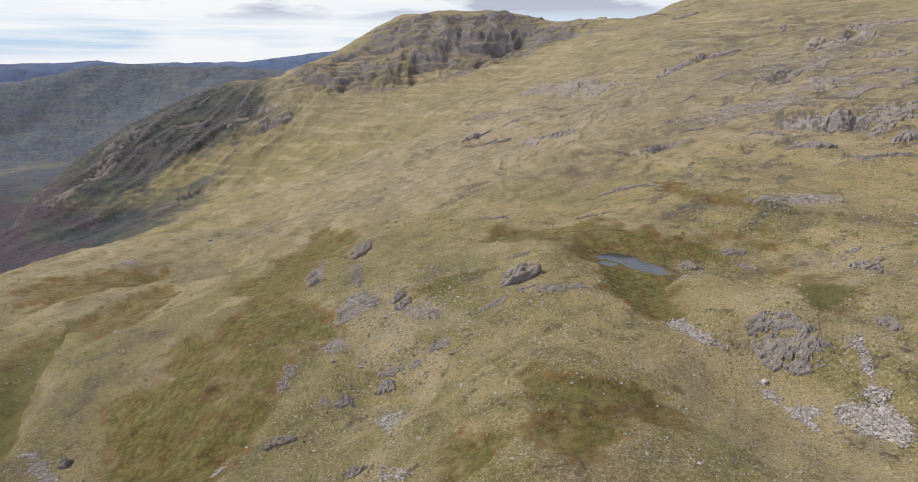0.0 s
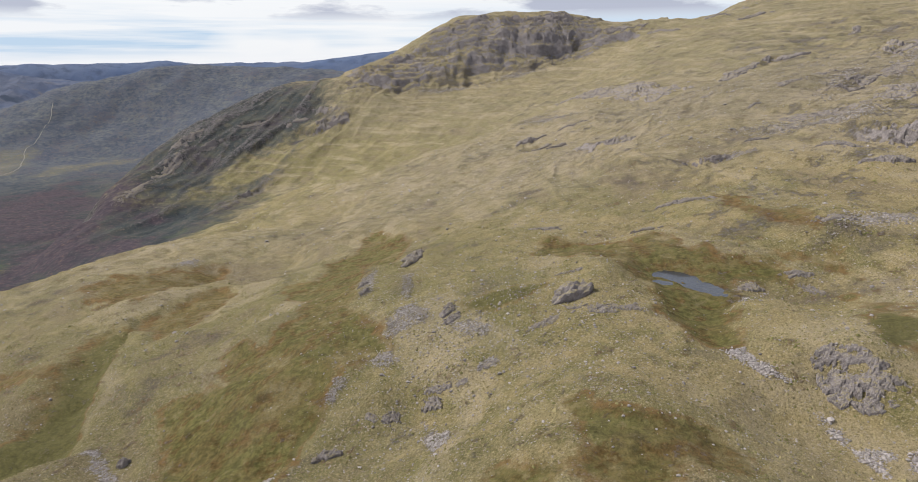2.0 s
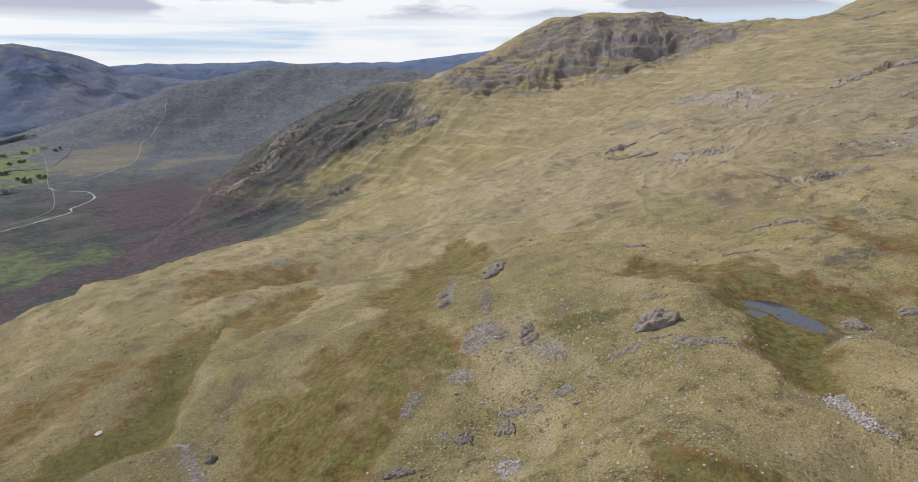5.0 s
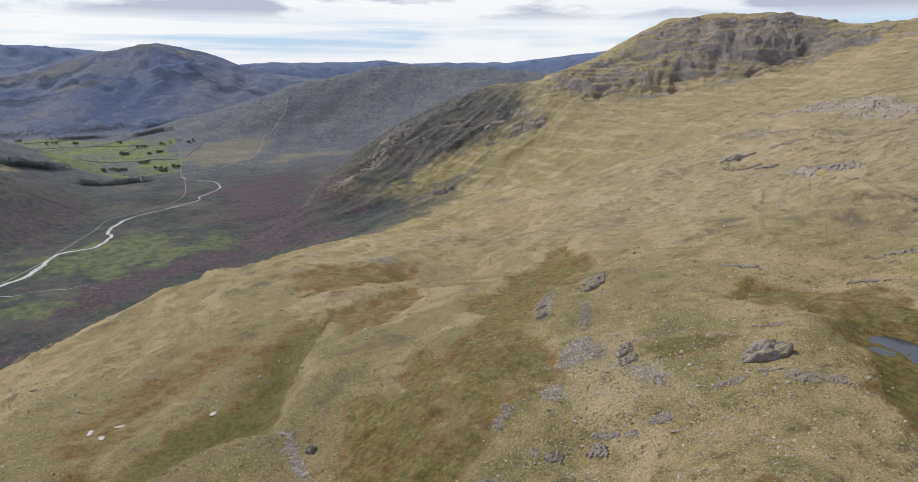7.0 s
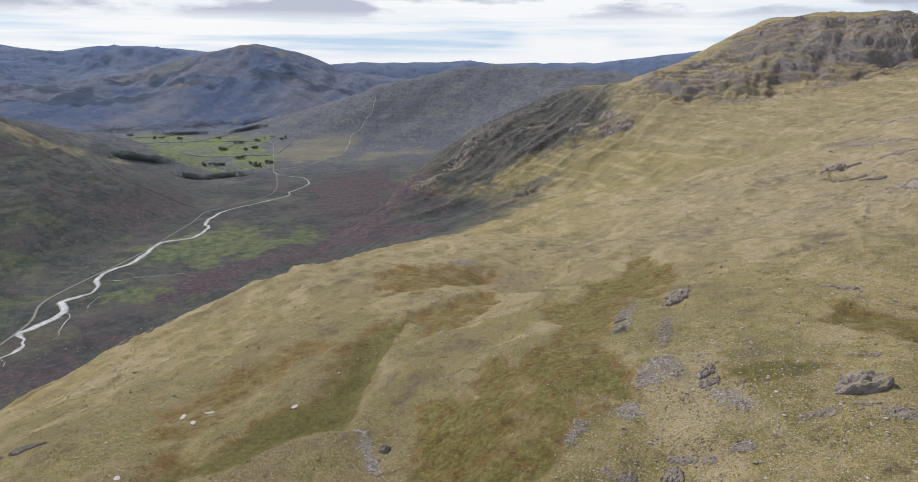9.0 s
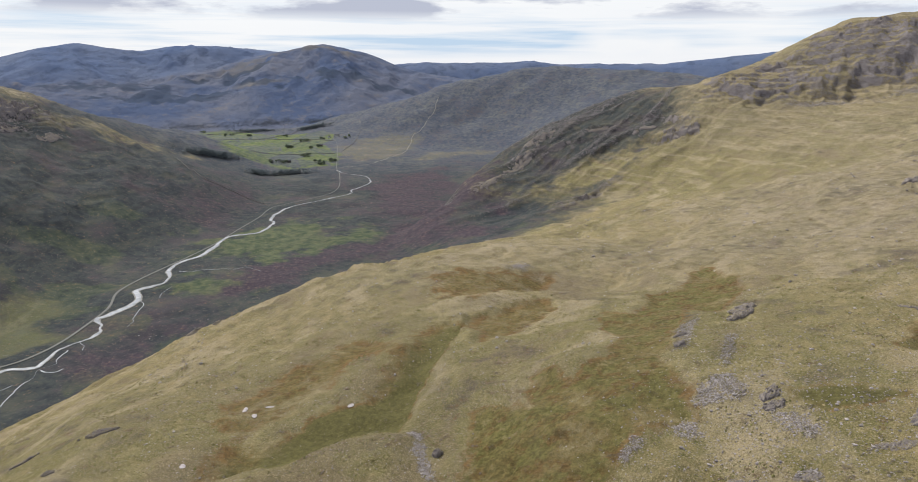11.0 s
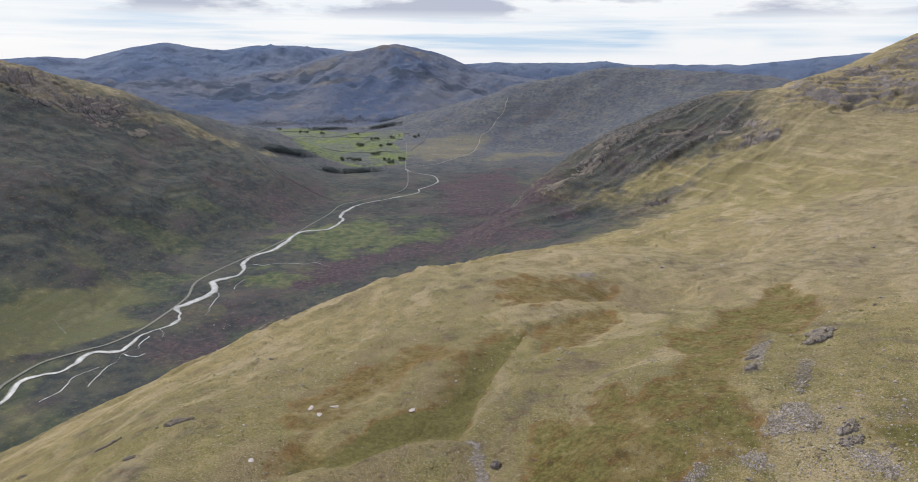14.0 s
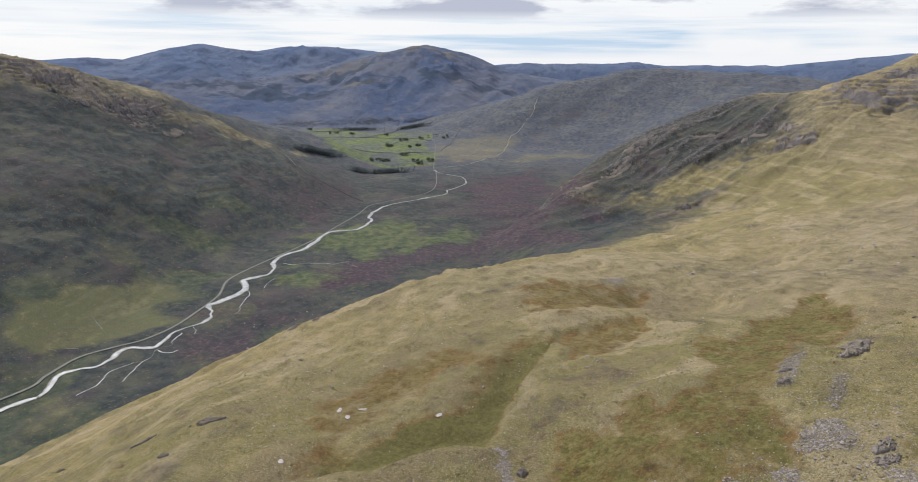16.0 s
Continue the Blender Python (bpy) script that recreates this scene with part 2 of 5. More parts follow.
def hills_material():
    m, n, l, bsdf = mat("hazed_hills")
    v = place(n)
    big = noise_tex(n, l, v, 0.0026, 6, 0.6)
    mid = noise_tex(n, l, v, 0.012, 9, 0.72)
    a1 = n.new("ShaderNodeVertexColor"); a1.layer_name = "cover"
    s1 = n.new("ShaderNodeSeparateColor"); l.new(a1.outputs[0], s1.inputs[0])
    # blue base tones: distance haze is put into the colour of these hills
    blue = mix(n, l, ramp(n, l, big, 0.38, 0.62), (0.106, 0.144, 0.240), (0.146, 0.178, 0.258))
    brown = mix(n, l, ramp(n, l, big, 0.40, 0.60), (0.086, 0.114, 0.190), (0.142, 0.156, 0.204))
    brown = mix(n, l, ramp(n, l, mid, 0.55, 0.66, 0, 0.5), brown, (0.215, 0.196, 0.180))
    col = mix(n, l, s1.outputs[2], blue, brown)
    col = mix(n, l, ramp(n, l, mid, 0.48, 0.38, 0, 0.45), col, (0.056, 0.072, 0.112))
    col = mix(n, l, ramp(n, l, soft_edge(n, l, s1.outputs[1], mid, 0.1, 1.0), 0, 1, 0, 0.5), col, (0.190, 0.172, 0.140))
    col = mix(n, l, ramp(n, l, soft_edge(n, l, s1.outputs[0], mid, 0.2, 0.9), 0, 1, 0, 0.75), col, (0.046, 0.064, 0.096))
    l.new(col, bsdf.inputs["Base Color"])
    bsdf.inputs["Roughness"].default_value = 1.0
    bsdf.inputs["Specular IOR Level"].default_value = 0.0
    bumped(n, l, bsdf, mid, 1.0, 20.0)
    return m


def water_material():
    m, n, l, bsdf = mat("beck_water")
    bsdf.inputs["Base Color"].default_value = (0.03, 0.035, 0.045, 1)
    bsdf.inputs["Roughness"].default_value = 0.12
    bumped(n, l, bsdf, noise_tex(n, l, place(n), 0.9, 3), 0.25, 0.2)
    return m


def rock_material():
    m, n, l, bsdf = mat("fell_rock")
    v = place(n)
    big = noise_tex(n, l, v, 0.10, 5)
    fine = noise_tex(n, l, v, 0.9, 8, 0.72)
    grain = noise_tex(n, l, v, 4.0, 5, 0.7)
    col = mix(n, l, ramp(n, l, fine, 0.32, 0.68), (0.150, 0.132, 0.131), (0.345, 0.310, 0.302))
    col = mix(n, l, ramp(n, l, grain, 0.55, 0.72, 0, 0.6), col, (0.37, 0.345, 0.325))
    col = mix(n, l, ramp(n, l, grain, 0.44, 0.30, 0, 0.6), col, (0.06, 0.055, 0.055))
    # turf and moss on the flatter tops
    up = n.new("ShaderNodeSeparateXYZ")
    l.new(n.new("ShaderNodeNewGeometry").outputs["Normal"], up.inputs[0])
    moss = math2(n, l, "MULTIPLY", ramp(n, l, up.outputs[2], 0.55, 0.88), ramp(n, l, fine, 0.42, 0.54))
    col = mix(n, l, moss, col, mix(n, l, ramp(n, l, grain, 0.4, 0.6), (0.15, 0.125, 0.058), (0.33, 0.275, 0.15)))
    l.new(col, bsdf.inputs["Base Color"])
    bsdf.inputs["Roughness"].default_value = 0.9
    bsdf.inputs["Specular IOR Level"].default_value = 0.25
    bumped(n, l, bsdf, math2(n, l, "ADD", fine, math2(n, l, "MULTIPLY", grain, 0.4)), 1.0, 0.6)
    return m


def stone_material():
    m, n, l, bsdf = mat("scree_stone")
    v = place(n)
    isl = n.new("ShaderNodeNewGeometry").outputs["Random Per Island"]
    fine = noise_tex(n, l, v, 2.5, 5, 0.65)
    col = mix(n, l, isl, (0.160, 0.140, 0.139), (0.400, 0.362, 0.352))
    col = mix(n, l, ramp(n, l, fine, 0.4, 0.7, 0, 0.5), col, (0.24, 0.225, 0.19))
    l.new(col, bsdf.inputs["Base Color"])
    bsdf.inputs["Roughness"].default_value = 0.9
    return m


def tussock_material():
    m, n, l, bsdf = mat("tussock_grass")
    isl = n.new("ShaderNodeNewGeometry").outputs["Random Per Island"]
    patch = noise_tex(n, l, place(n), 0.16, 6, 0.65)
    straw = mix(n, l, isl, (0.165, 0.136, 0.064), (0.320, 0.268, 0.146))
    green = mix(n, l, isl, (0.098, 0.100, 0.035), (0.210, 0.194, 0.080))
    l.new(mix(n, l, ramp(n, l, patch, 0.44, 0.58), straw, green), bsdf.inputs["Base Color"])
    bsdf.inputs["Roughness"].default_value = 0.95
    bsdf.inputs["Specular IOR Level"].default_value = 0.1
    return m


def plain(name, a, b, scale=0.4, rough=0.9, bump=0.3):
    m, n, l, bsdf = mat(name)
    f = noise_tex(n, l, place(n), scale, 6, 0.65)
    l.new(mix(n, l, ramp(n, l, f, 0.3, 0.7), a, b), bsdf.inputs["Base Color"])
    bsdf.inputs["Roughness"].default_value = rough
    bumped(n, l, bsdf, f, bump, 0.3)
    return m


TUSSOCK = tussock_material()
MOOR, HILLS, WATER, ROCK, STONE = ground_material(), hills_material(), water_material(), rock_material(), stone_material()
# shallow riffled water; the sky's glint is put into the pale base colour
RIFFLE_GLINT = plain("river_riffle_glint", (0.20, 0.215, 0.23), (0.54, 0.56, 0.58), 0.10, 0.26, 0.2)
SHINGLE = plain("river_shingle", (0.10, 0.10, 0.085), (0.26, 0.25, 0.23), 0.12)
TARMAC = plain("old_tarmac", (0.10, 0.105, 0.095), (0.16, 0.16, 0.148), 0.2)
TRACK = plain("gravel_track", (0.17, 0.165, 0.14), (0.33, 0.31, 0.27), 0.05)
PALE = plain("pale_slab", (0.26, 0.23, 0.23), (0.44, 0.405, 0.40), 0.8)
LEAF = plain("leaf", (0.075, 0.100, 0.066), (0.150, 0.176, 0.105), 0.5)
# conifer for the far dale side, bluer and paler: haze in its colour
HAZED_NEEDLE = plain("hazed_conifer", (0.070, 0.086, 0.112), (0.100, 0.118, 0.142), 0.1)
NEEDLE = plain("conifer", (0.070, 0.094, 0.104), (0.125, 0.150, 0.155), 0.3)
BARK = plain("bark", (0.07, 0.055, 0.04), (0.14, 0.11, 0.085), 1.5)
LIME = plain("whitewash", (0.66, 0.65, 0.62), (0.82, 0.81, 0.78), 0.6)
SLATE = plain("slate_roof", (0.09, 0.095, 0.10), (0.17, 0.17, 0.175), 0.6)
WALLSTONE = plain("wall_stone", (0.08, 0.075, 0.07), (0.21, 0.20, 0.185), 0.7)
GLASS = plain("dark_pane", (0.02, 0.022, 0.026), (0.03, 0.034, 0.04), 0.5, 0.1, 0.0)

# ---- landforms ----
# Spot heights of the landforms, in metres, set to fit the camera's view.
NEAR_KNOLLS = [
    (16, 176, 200), (-180, 146, 150), (-100, 147, 161), (87, 510, 204), (55, 197, 201), (71, 127, 205), (115, 364, 214), (105, 220, 213),
    (67, 122, 197), (-68, 370, 166), (-33, 240, 187), (-156, 341, 142), (-202, 314, 151), (-216, 106, 146), (52, 108, 196), (24, 109, 206),
    (77, 185, 194), (98, 149, 207), (75, 244, 203), (143, 236, 210),
]
NEAR_SLOPES = [
    (120, 320, 210), (144, 285, 216), (158, 359, 223), (114, 482, 222), (-152, 244, 157), (-15, 128, 185), (0, 154, 195), (-55, 161, 183),
    (8, 201, 199), (-178, 392, 147), (-158, 534, 128), (-83, 526, 152), (-291, 222, 128), (-310, 157, 117), (-286, 91, 118), (-256, 175, 134),
    (-280, 257, 134), (-150, 128, 155), (-338, 328, 119), (-19, 139, 184),
]
CRAG_RIDGE = [
    (-338, 1379, 241), (-213, 1454, 292), (-152, 1492, 336), (-88, 1517, 360), (109, 1536, 365), (184, 1549, 355), (243, 1581, 340), (296, 1572, 351),
    (380, 1606, 340), (596, 1804, 399), (755, 1852, 407), (945, 1875, 401), (1132, 1649, 387), (-287, 1299, 213), (-175, 1328, 222), (-58, 1349, 232),
    (75, 1388, 265), (128, 1434, 283), (-10, 1240, 201), (125, 851, 222), (283, 1115, 282), (230, 640, 246), (439, 899, 291), (234, 408, 245),
    (411, 640, 280), (176, 348, 233), (213, 315, 237), (10, 680, 189), (58, 1058, 197), (-93, 1146, 167), (-64, 998, 143),
    (-160, 1680, 290), (60, 1720, 310),
]
BECK_SIDE = [
    (-379, 1612, 222), (-370, 1480, 226), (-490, 1529, 217), (-567, 1394, 179), (-629, 1256, 134), (-665, 1158, 97), (-675, 1069, 64), (-677, 996, 34), (-675, 912, 13),
    (-376, 1281, 166), (-451, 1150, 97), (-575, 1104, 78), (-424, 1032, 56), (-551, 935, 30), (-299, 1064, 92), (-209, 1075, 119), (-231, 772, 112),
    (-133, 611, 142), (-287, 666, 94), (-330, 554, 96), (-352, 441, 97),
]
DALE_EDGE = [
    (-370, 60, 74), (-390, 130, 72), (-395, 200, 78), (-375, 280, 98), (-520, 60, -10), (-560, 250, -30), (-520, 520, -20), (-620, 760, -15),
    (-700, 950, -25), (-800, 1250, -40), (-900, 1500, -60), (60, 0, 215), (-100, 20, 165), (-300, -60, 85), (300, 100, 240), (500, 400, 290),
    (200, -200, 240),
]
EAST_FELL = [
    (-1560, 359, 289), (-1581, 475, 260), (-1628, 646, 215), (-1674, 793, 166), (-1718, 928, 122), (-1763, 1146, 65), (-1223, 261, 147), (-1099, 342, 106),
    (-1329, 585, 109), (-920, 241, 49), (-983, 375, 27), (-807, 148, 24), (-1114, 615, 37), (-1262, 816, 42), (-1529, 955, 55), (-1516, 1117, 11),
    (-1850, 300, 190), (-1900, 600, 130), (-2000, 850, 70), (-2080, 1050, 30), (-1750, 100, 280),
]
PASS_HILL = [
    (-1483, 2322, 205), (-1339, 2465, 249), (-1076, 2591, 257), (-879, 2611, 243), (-670, 2673, 221), (-1618, 2167, 146), (-1679, 2056, 94), (-1838, 1983, 48),
    (-1978, 1916, 21), (-1437, 1865, 12), (-1244, 1880, -1), (-1059, 1877, -6), (-1314, 2132, 84), (-1019, 2234, 138), (-965, 1927, 44),
    (-1500, 2600, 130), (-1250, 2850, 150), (-900, 3000, 150), (-600, 3000, 150),
]
CRAG_BACK = [(-260, 1720, 200), (-100, 1850, 240), (230, 1800, 300), (330, 1800, 300), (450, 1850, 310), (700, 2150, 360), (1000, 2250, 350)]

KNOLL = [
    (28, 189, 19.1, 9.8, 85), (72, 175, 20.1, 9.2, 76), (73, 129, 9.8, 6.1, 122), (-11, 149, 12.8, 7.4, 175), (86, 193, 10.5, 4.5, 143),
    (82, 279, 43.1, 14.5, 99), (118, 313, 20.3, 9.9, 116), (17, 82, 7.6, 4.0, 180), (-118, 188, 22.4, 9.6, 128), (-116, 134, 13.4, 13.3, 13), (-163, 197, 20.8, 8.9, 99),
    (-168, 275, 36.2, 9.5, 54), (-83, 198, 12.8, 11.4, 142), (-101, 383, 29.5, 9.4, 75), (-302, 310, 34.7, 16.3, 108), (119, 187, 9.1, 5.6, 146),
]
POOL = [(56.5, 190.5, 11.5, 4.6, 125), (53, 197.5, 6.5, 4.0, 170), (47, 188, 3.1, 1.9, 163)]
SLAB = [
    (-189, 142, 2.9, 1.2, 126), (-182, 148, 3.2, 1.1, 40), (-181, 140, 2.3, 1.3, 164), (-150, 159, 2.3, 1.4, 103), (-169, 103, 2.1, 1.2, 176),
]
FOREST = [(-2900, 1900, 420, 60, 50), (-2620, 2350, 330, 55, 55), (-3300, 1700, 300, 70, 55), (-2350, 2600, 260, 45, 45), (-3100, 2150, 300, 60, 50)]
PASTURE = [(-2980, 2350, 90, 45, 30), (-3080, 2480, 260, 60, 75), (-2700, 2180, 120, 40, 50), (-2800, 2800, 200, 70, 60)]
SPUR_EDGE = [(-150, 228), (-146, 216), (-139, 194), (-133, 176), (-124, 160), (-122, 151), (-129, 146), (-133, 134), (-139, 126), (-146, 116)]
SPUR_LAWN = [(-443, 1107, 125, 36, 58), (-330, 1180, 80, 40, 40), (-270, 1200, 90, 45, 60), (-350, 1080, 110, 40, 60)]
EAST_LIT_TAN = [(-1467, 390, 91, 49, 94), (-1494, 555, 95, 46, 131), (-1480, 800, 190, 50, 95)]
SCREE_FAR = [
    (155, 378, 31, 11, 147), (185, 367, 20, 15, 107), (234, 485, 80, 10, 57), (310, 529, 69, 16, 45), (487, 764, 150, 22, 61), (205, 310, 23, 6, 40),
    (46, 744, 60, 20, 114), (67, 178, 12, 6, 75), (122, 216, 24, 8, 28), (26, 1347, 61, 18, 21), (-117, 1313, 70, 14, 10), (-191, 362, 9, 5, 59),
]
SWARD = [(-175, 177, 74, 48, 105), (-73, 178, 42, 29, 158), (-223, 121, 58, 26, 126), (-79, 182, 49, 37, 120), (-40, 135, 52, 20, 146), (-141, 162, 76, 34, 172)]
# grassy swells of the fell: x, y, half length, half width, bearing of the long side, height
SWELLS = [
    (71, 266, 17, 9.25, 131, 2.5), (115, 282, 23.3, 12.7, 138, 2.8), (108, 319, 20.5, 11.2, 133, 2), (160, 282, 16.4, 8.95, 140, 3.5), (106, 210, 9.65, 5.26, 161, 1.8), (70, 680, 48.2, 26.3, 124, 5.6),
    (194, 490, 42.3, 23.1, 29, 6.5), (133, 515, 32.1, 17.5, 146, 5.7), (172, 253, 17.1, 9.31, 151, 2.8), (68, 213, 9.29, 5.07, 177, 1.5), (16, 251, 10.4, 5.69, 139, 1.7), (50, 234, 9.88, 5.39, 168, 1.4),
    (66, 168, 8.61, 4.7, 9, 2), (-3, 375, 25, 13.6, 155, 1.9), (-114, 384, 24.9, 13.6, 156, 1.7), (-85, 472, 34.5, 18.8, 122, 1.8),
]
SHADED_RIB = [(117, 621), (190, 687), (265, 695), (309, 658), (296, 529), (234, 469), (171, 443), (129, 433), (107, 476)]
# rough broken ground: x, y, half length, half width, bearing of the long side, relief
BROKEN = [
    (30, 1455, 260, 95, 8, 7), (-230, 1360, 120, 70, 20, 6), (330, 1570, 110, 40, 5, 7), (262, 1445, 65, 28, 170, 5), (430, 900, 260, 120, 60, 5),
    (560, 1640, 160, 60, 20, 7), (400, 620, 130, 60, 50, 4), (250, 480, 70, 30, 40, 3), (210, 340, 60, 35, 30, 2), (-1470, 430, 120, 70, 95, 9), (-1450, 600, 130, 60, 120, 6),
]

# outlines of the ground cover, scree, dale, water and roads
BOG_MAIN = [(-83, 387), (-57, 349), (-48, 320), (-47, 271), (-60, 275), (-56, 233), (-49, 199), (-35, 175), (-32, 164), (-37, 159), (-44, 160), (-46, 151), (-45, 143), (-45, 139), (-49, 132), (-51, 125), (-52, 117), (-78, 128), (-85, 138), (-94, 154), (-102, 167), (-99, 171), (-91, 172), (-82, 169), (-89, 186), (-86, 188), (-72, 180), (-73, 191), (-69, 199), (-73, 226), (-96, 258), (-102, 283), (-87, 272), (-85, 289), (-93, 320), (-83, 334), (-84, 367)]
BOG_UPPER = [(-217, 303), (-213, 329), (-194, 347), (-177, 362), (-167, 361), (-158, 330), (-170, 307), (-170, 271), (-198, 278)]
SEDGE_SHELF = [(-153, 231), (-160, 251), (-154, 268), (-144, 299), (-130, 285), (-125, 256), (-127, 234), (-134, 221), (-149, 221)]
SEDGE_BANK = [(-145, 216), (-132, 187), (-126, 168), (-118, 153), (-120, 148), (-130, 146), (-137, 143), (-139, 134), (-139, 120), (-145, 115), (-152, 130), (-154, 150), (-148, 164), (-145, 169), (-144, 182), (-149, 196)]
BOG_SLABS = [(-203, 148), (-195, 155), (-206, 169), (-204, 180), (-196, 192), (-203, 203), (-195, 209), (-171, 209), (-160, 198), (-182, 199), (-182, 188), (-174, 173), (-172, 159), (-170, 146), (-171, 137), (-169, 129), (-153, 122), (-148, 113), (-160, 109), (-165, 119), (-180, 126), (-191, 136)]
BOG_NEAR = [(12, 113), (14, 111), (18, 106), (24, 103), (27, 102), (33, 103), (36, 102), (38, 99), (40, 97), (37, 93), (33, 92), (30, 93), (26, 90), (25, 87), (22, 83), (19, 82), (17, 84), (15, 88), (13, 89), (11, 90), (7, 90), (5, 87), (2, 84), (-1, 85), (-2, 91), (-2, 97), (0, 99), (5, 95), (9, 95), (13, 95), (15, 96), (13, 101), (14, 103), (12, 107)]
BOG_POOL = [(16, 246), (29, 242), (40, 226), (55, 234), (62, 225), (64, 214), (70, 204), (77, 205), (85, 201), (84, 193), (79, 192), (72, 193), (65, 182), (57, 160), (53, 145), (53, 139), (48, 141), (44, 148), (42, 157), (44, 170), (43, 182), (37, 184), (35, 189), (35, 199), (29, 205), (20, 214), (13, 226)]
BOG_RIGHT = [(79, 214), (90, 208), (99, 202), (104, 192), (103, 185), (98, 191), (93, 200), (84, 206)]
BOG_FLUSH = [(94, 301), (94, 268), (95, 244), (106, 244), (105, 216), (102, 212), (95, 217), (93, 232), (89, 251)]
SEDGE_RIGHT = [(96, 176), (97, 164), (92, 143), (87, 133), (80, 129), (81, 137), (86, 150)]
SEDGE_KNOLL = [(-10, 181), (-1, 180), (12, 183), (9, 175), (1, 173), (-9, 175)]
SEDGE_POOL = [(42, 174), (55, 182), (65, 182), (52, 142), (47, 142), (43, 155)]
SEDGE_POOL_EDGE = [(66, 200), (77, 204), (85, 200), (83, 194), (77, 192), (69, 195)]
SEDGE_MAIN = [(-97, 162), (-84, 158), (-71, 145), (-60, 132), (-50, 136), (-45, 141), (-46, 131), (-50, 123), (-52, 117), (-76, 127), (-82, 136)]
SEDGE_NEAR = [(14, 91), (17, 92), (22, 94), (26, 97), (26, 91), (25, 87), (22, 84), (18, 84), (16, 88)]
BOGS = [BOG_MAIN, BOG_UPPER, BOG_SLABS, BOG_NEAR, BOG_POOL, BOG_RIGHT, BOG_FLUSH, SEDGE_SHELF]
SEDGES = [SEDGE_BANK, SEDGE_RIGHT, SEDGE_KNOLL, SEDGE_POOL, SEDGE_POOL_EDGE, SEDGE_MAIN, SEDGE_NEAR]
SCREE_HEART = [(-31.6, 187.5), (-27, 187), (-22.6, 179.9), (-22.6, 172.7), (-27.6, 171.5), (-30.5, 168), (-34.6, 172.7), (-34.6, 178.2)]
SCREE_TAIL = [(-34.5, 162.4), (-30.5, 162.5), (-27.4, 157.8), (-30.1, 155.1), (-35.9, 156.6)]
SCREE_FOOT = [(-42.6, 151.5), (-39.6, 151.9), (-40.3, 147.9), (-41.7, 144.2), (-44.6, 143.8), (-44.8, 147.9)]
SCREE_CRAG = [(-17.9, 134), (-15.3, 128.3), (-11.1, 125.3), (-11.8, 118.1), (-13.2, 113.6), (-15.4, 117.8), (-16.7, 126.7)]
SCREE_MID = [(-13.9, 168.5), (-8.9, 169.1), (-1.5, 161.5), (-5.4, 158.9), (-11.9, 162.9)]
SCREE_HIGH = [(-5.1, 146.8), (-0.7, 147.3), (-1.5, 143.3), (-5.1, 144.5)]
SCREE_BANK = [(-116.3, 151.1), (-113.5, 153.5), (-102.7, 143.2), (-94.5, 134.7), (-94.4, 131.7), (-101.9, 136.3), (-109.9, 144.1)]
RUN_UPPER = [(48.3, 137.6), (51.2, 138.2), (54.9, 133.2), (57.2, 128.9), (59.4, 126), (56.9, 126.3), (53.5, 129.2), (50, 132.4)]
RUN_LOWER = [(61.1, 119.4), (62.6, 117.4), (64, 109.6), (67.9, 105.5), (65.2, 101.7), (62.9, 106.3), (61.5, 112.5)]
RUN_GULLY = [(81.3, 120.6), (82.6, 119.8), (82.3, 116.2), (80.9, 109.9), (78.9, 103.3), (78.2, 95), (73.5, 88.4), (71.1, 94.2), (70, 102), (72.9, 107.1), (76, 105.1), (77.6, 106.1), (79.3, 112.7)]
SCREE_LOW = [(-12.8, 99.2), (-8.8, 95.7), (-7.4, 89.6), (-12.7, 93.6)]
SCREE_EDGE = [(-52.6, 122.8), (-49, 120.6), (-49.3, 117.8), (-52.2, 119.4)]
SCREE_THIN = [(-57.6, 246.5), (-54.4, 260.6), (-44, 208.3), (-48.5, 205.6)]
SCREE_THIN_TOP = [(-37.2, 223.9), (-32.3, 222.5), (-29.2, 192.8), (-32.9, 195.7)]
RUNS = [RUN_UPPER, RUN_LOWER, RUN_GULLY]
SCREES = [SCREE_HEART, SCREE_TAIL, SCREE_FOOT, SCREE_CRAG, SCREE_MID, SCREE_HIGH, SCREE_BANK, SCREE_LOW, SCREE_EDGE, SCREE_THIN, SCREE_THIN_TOP]
HEATH_MAIN = [(-1048, 1157), (-1108, 1342), (-1068, 1504), (-621, 990), (-556, 927), (-520, 804), (-572, 770), (-653, 739), (-687, 668), (-695, 580), (-678, 504), (-654, 432), (-649, 372), (-625, 335), (-597, 313), (-616, 310), (-663, 357), (-672, 418), (-696, 479), (-705, 556), (-727, 631), (-711, 718), (-700, 806), (-810, 949)]
HEATH_EAST = [(-1228, 826), (-1152, 931), (-1075, 884), (-1044, 782), (-1051, 677), (-1115, 644), (-1207, 713)]
GREEN_FLAT = [(-931, 609), (-917, 739), (-940, 817), (-841, 817), (-740, 720), (-781, 628), (-841, 593)]
GREEN_BECK = [(-797, 452), (-782, 520), (-745, 555), (-716, 493), (-742, 437)]
GREEN_BAND = [(-808, 603), (-769, 668), (-792, 799), (-752, 834), (-717, 781), (-728, 681), (-741, 596)]
OLIVE_FOOT = [(-808, 164), (-837, 230), (-867, 307), (-835, 345), (-789, 346), (-724, 288), (-701, 223), (-716, 183), (-690, 131)]
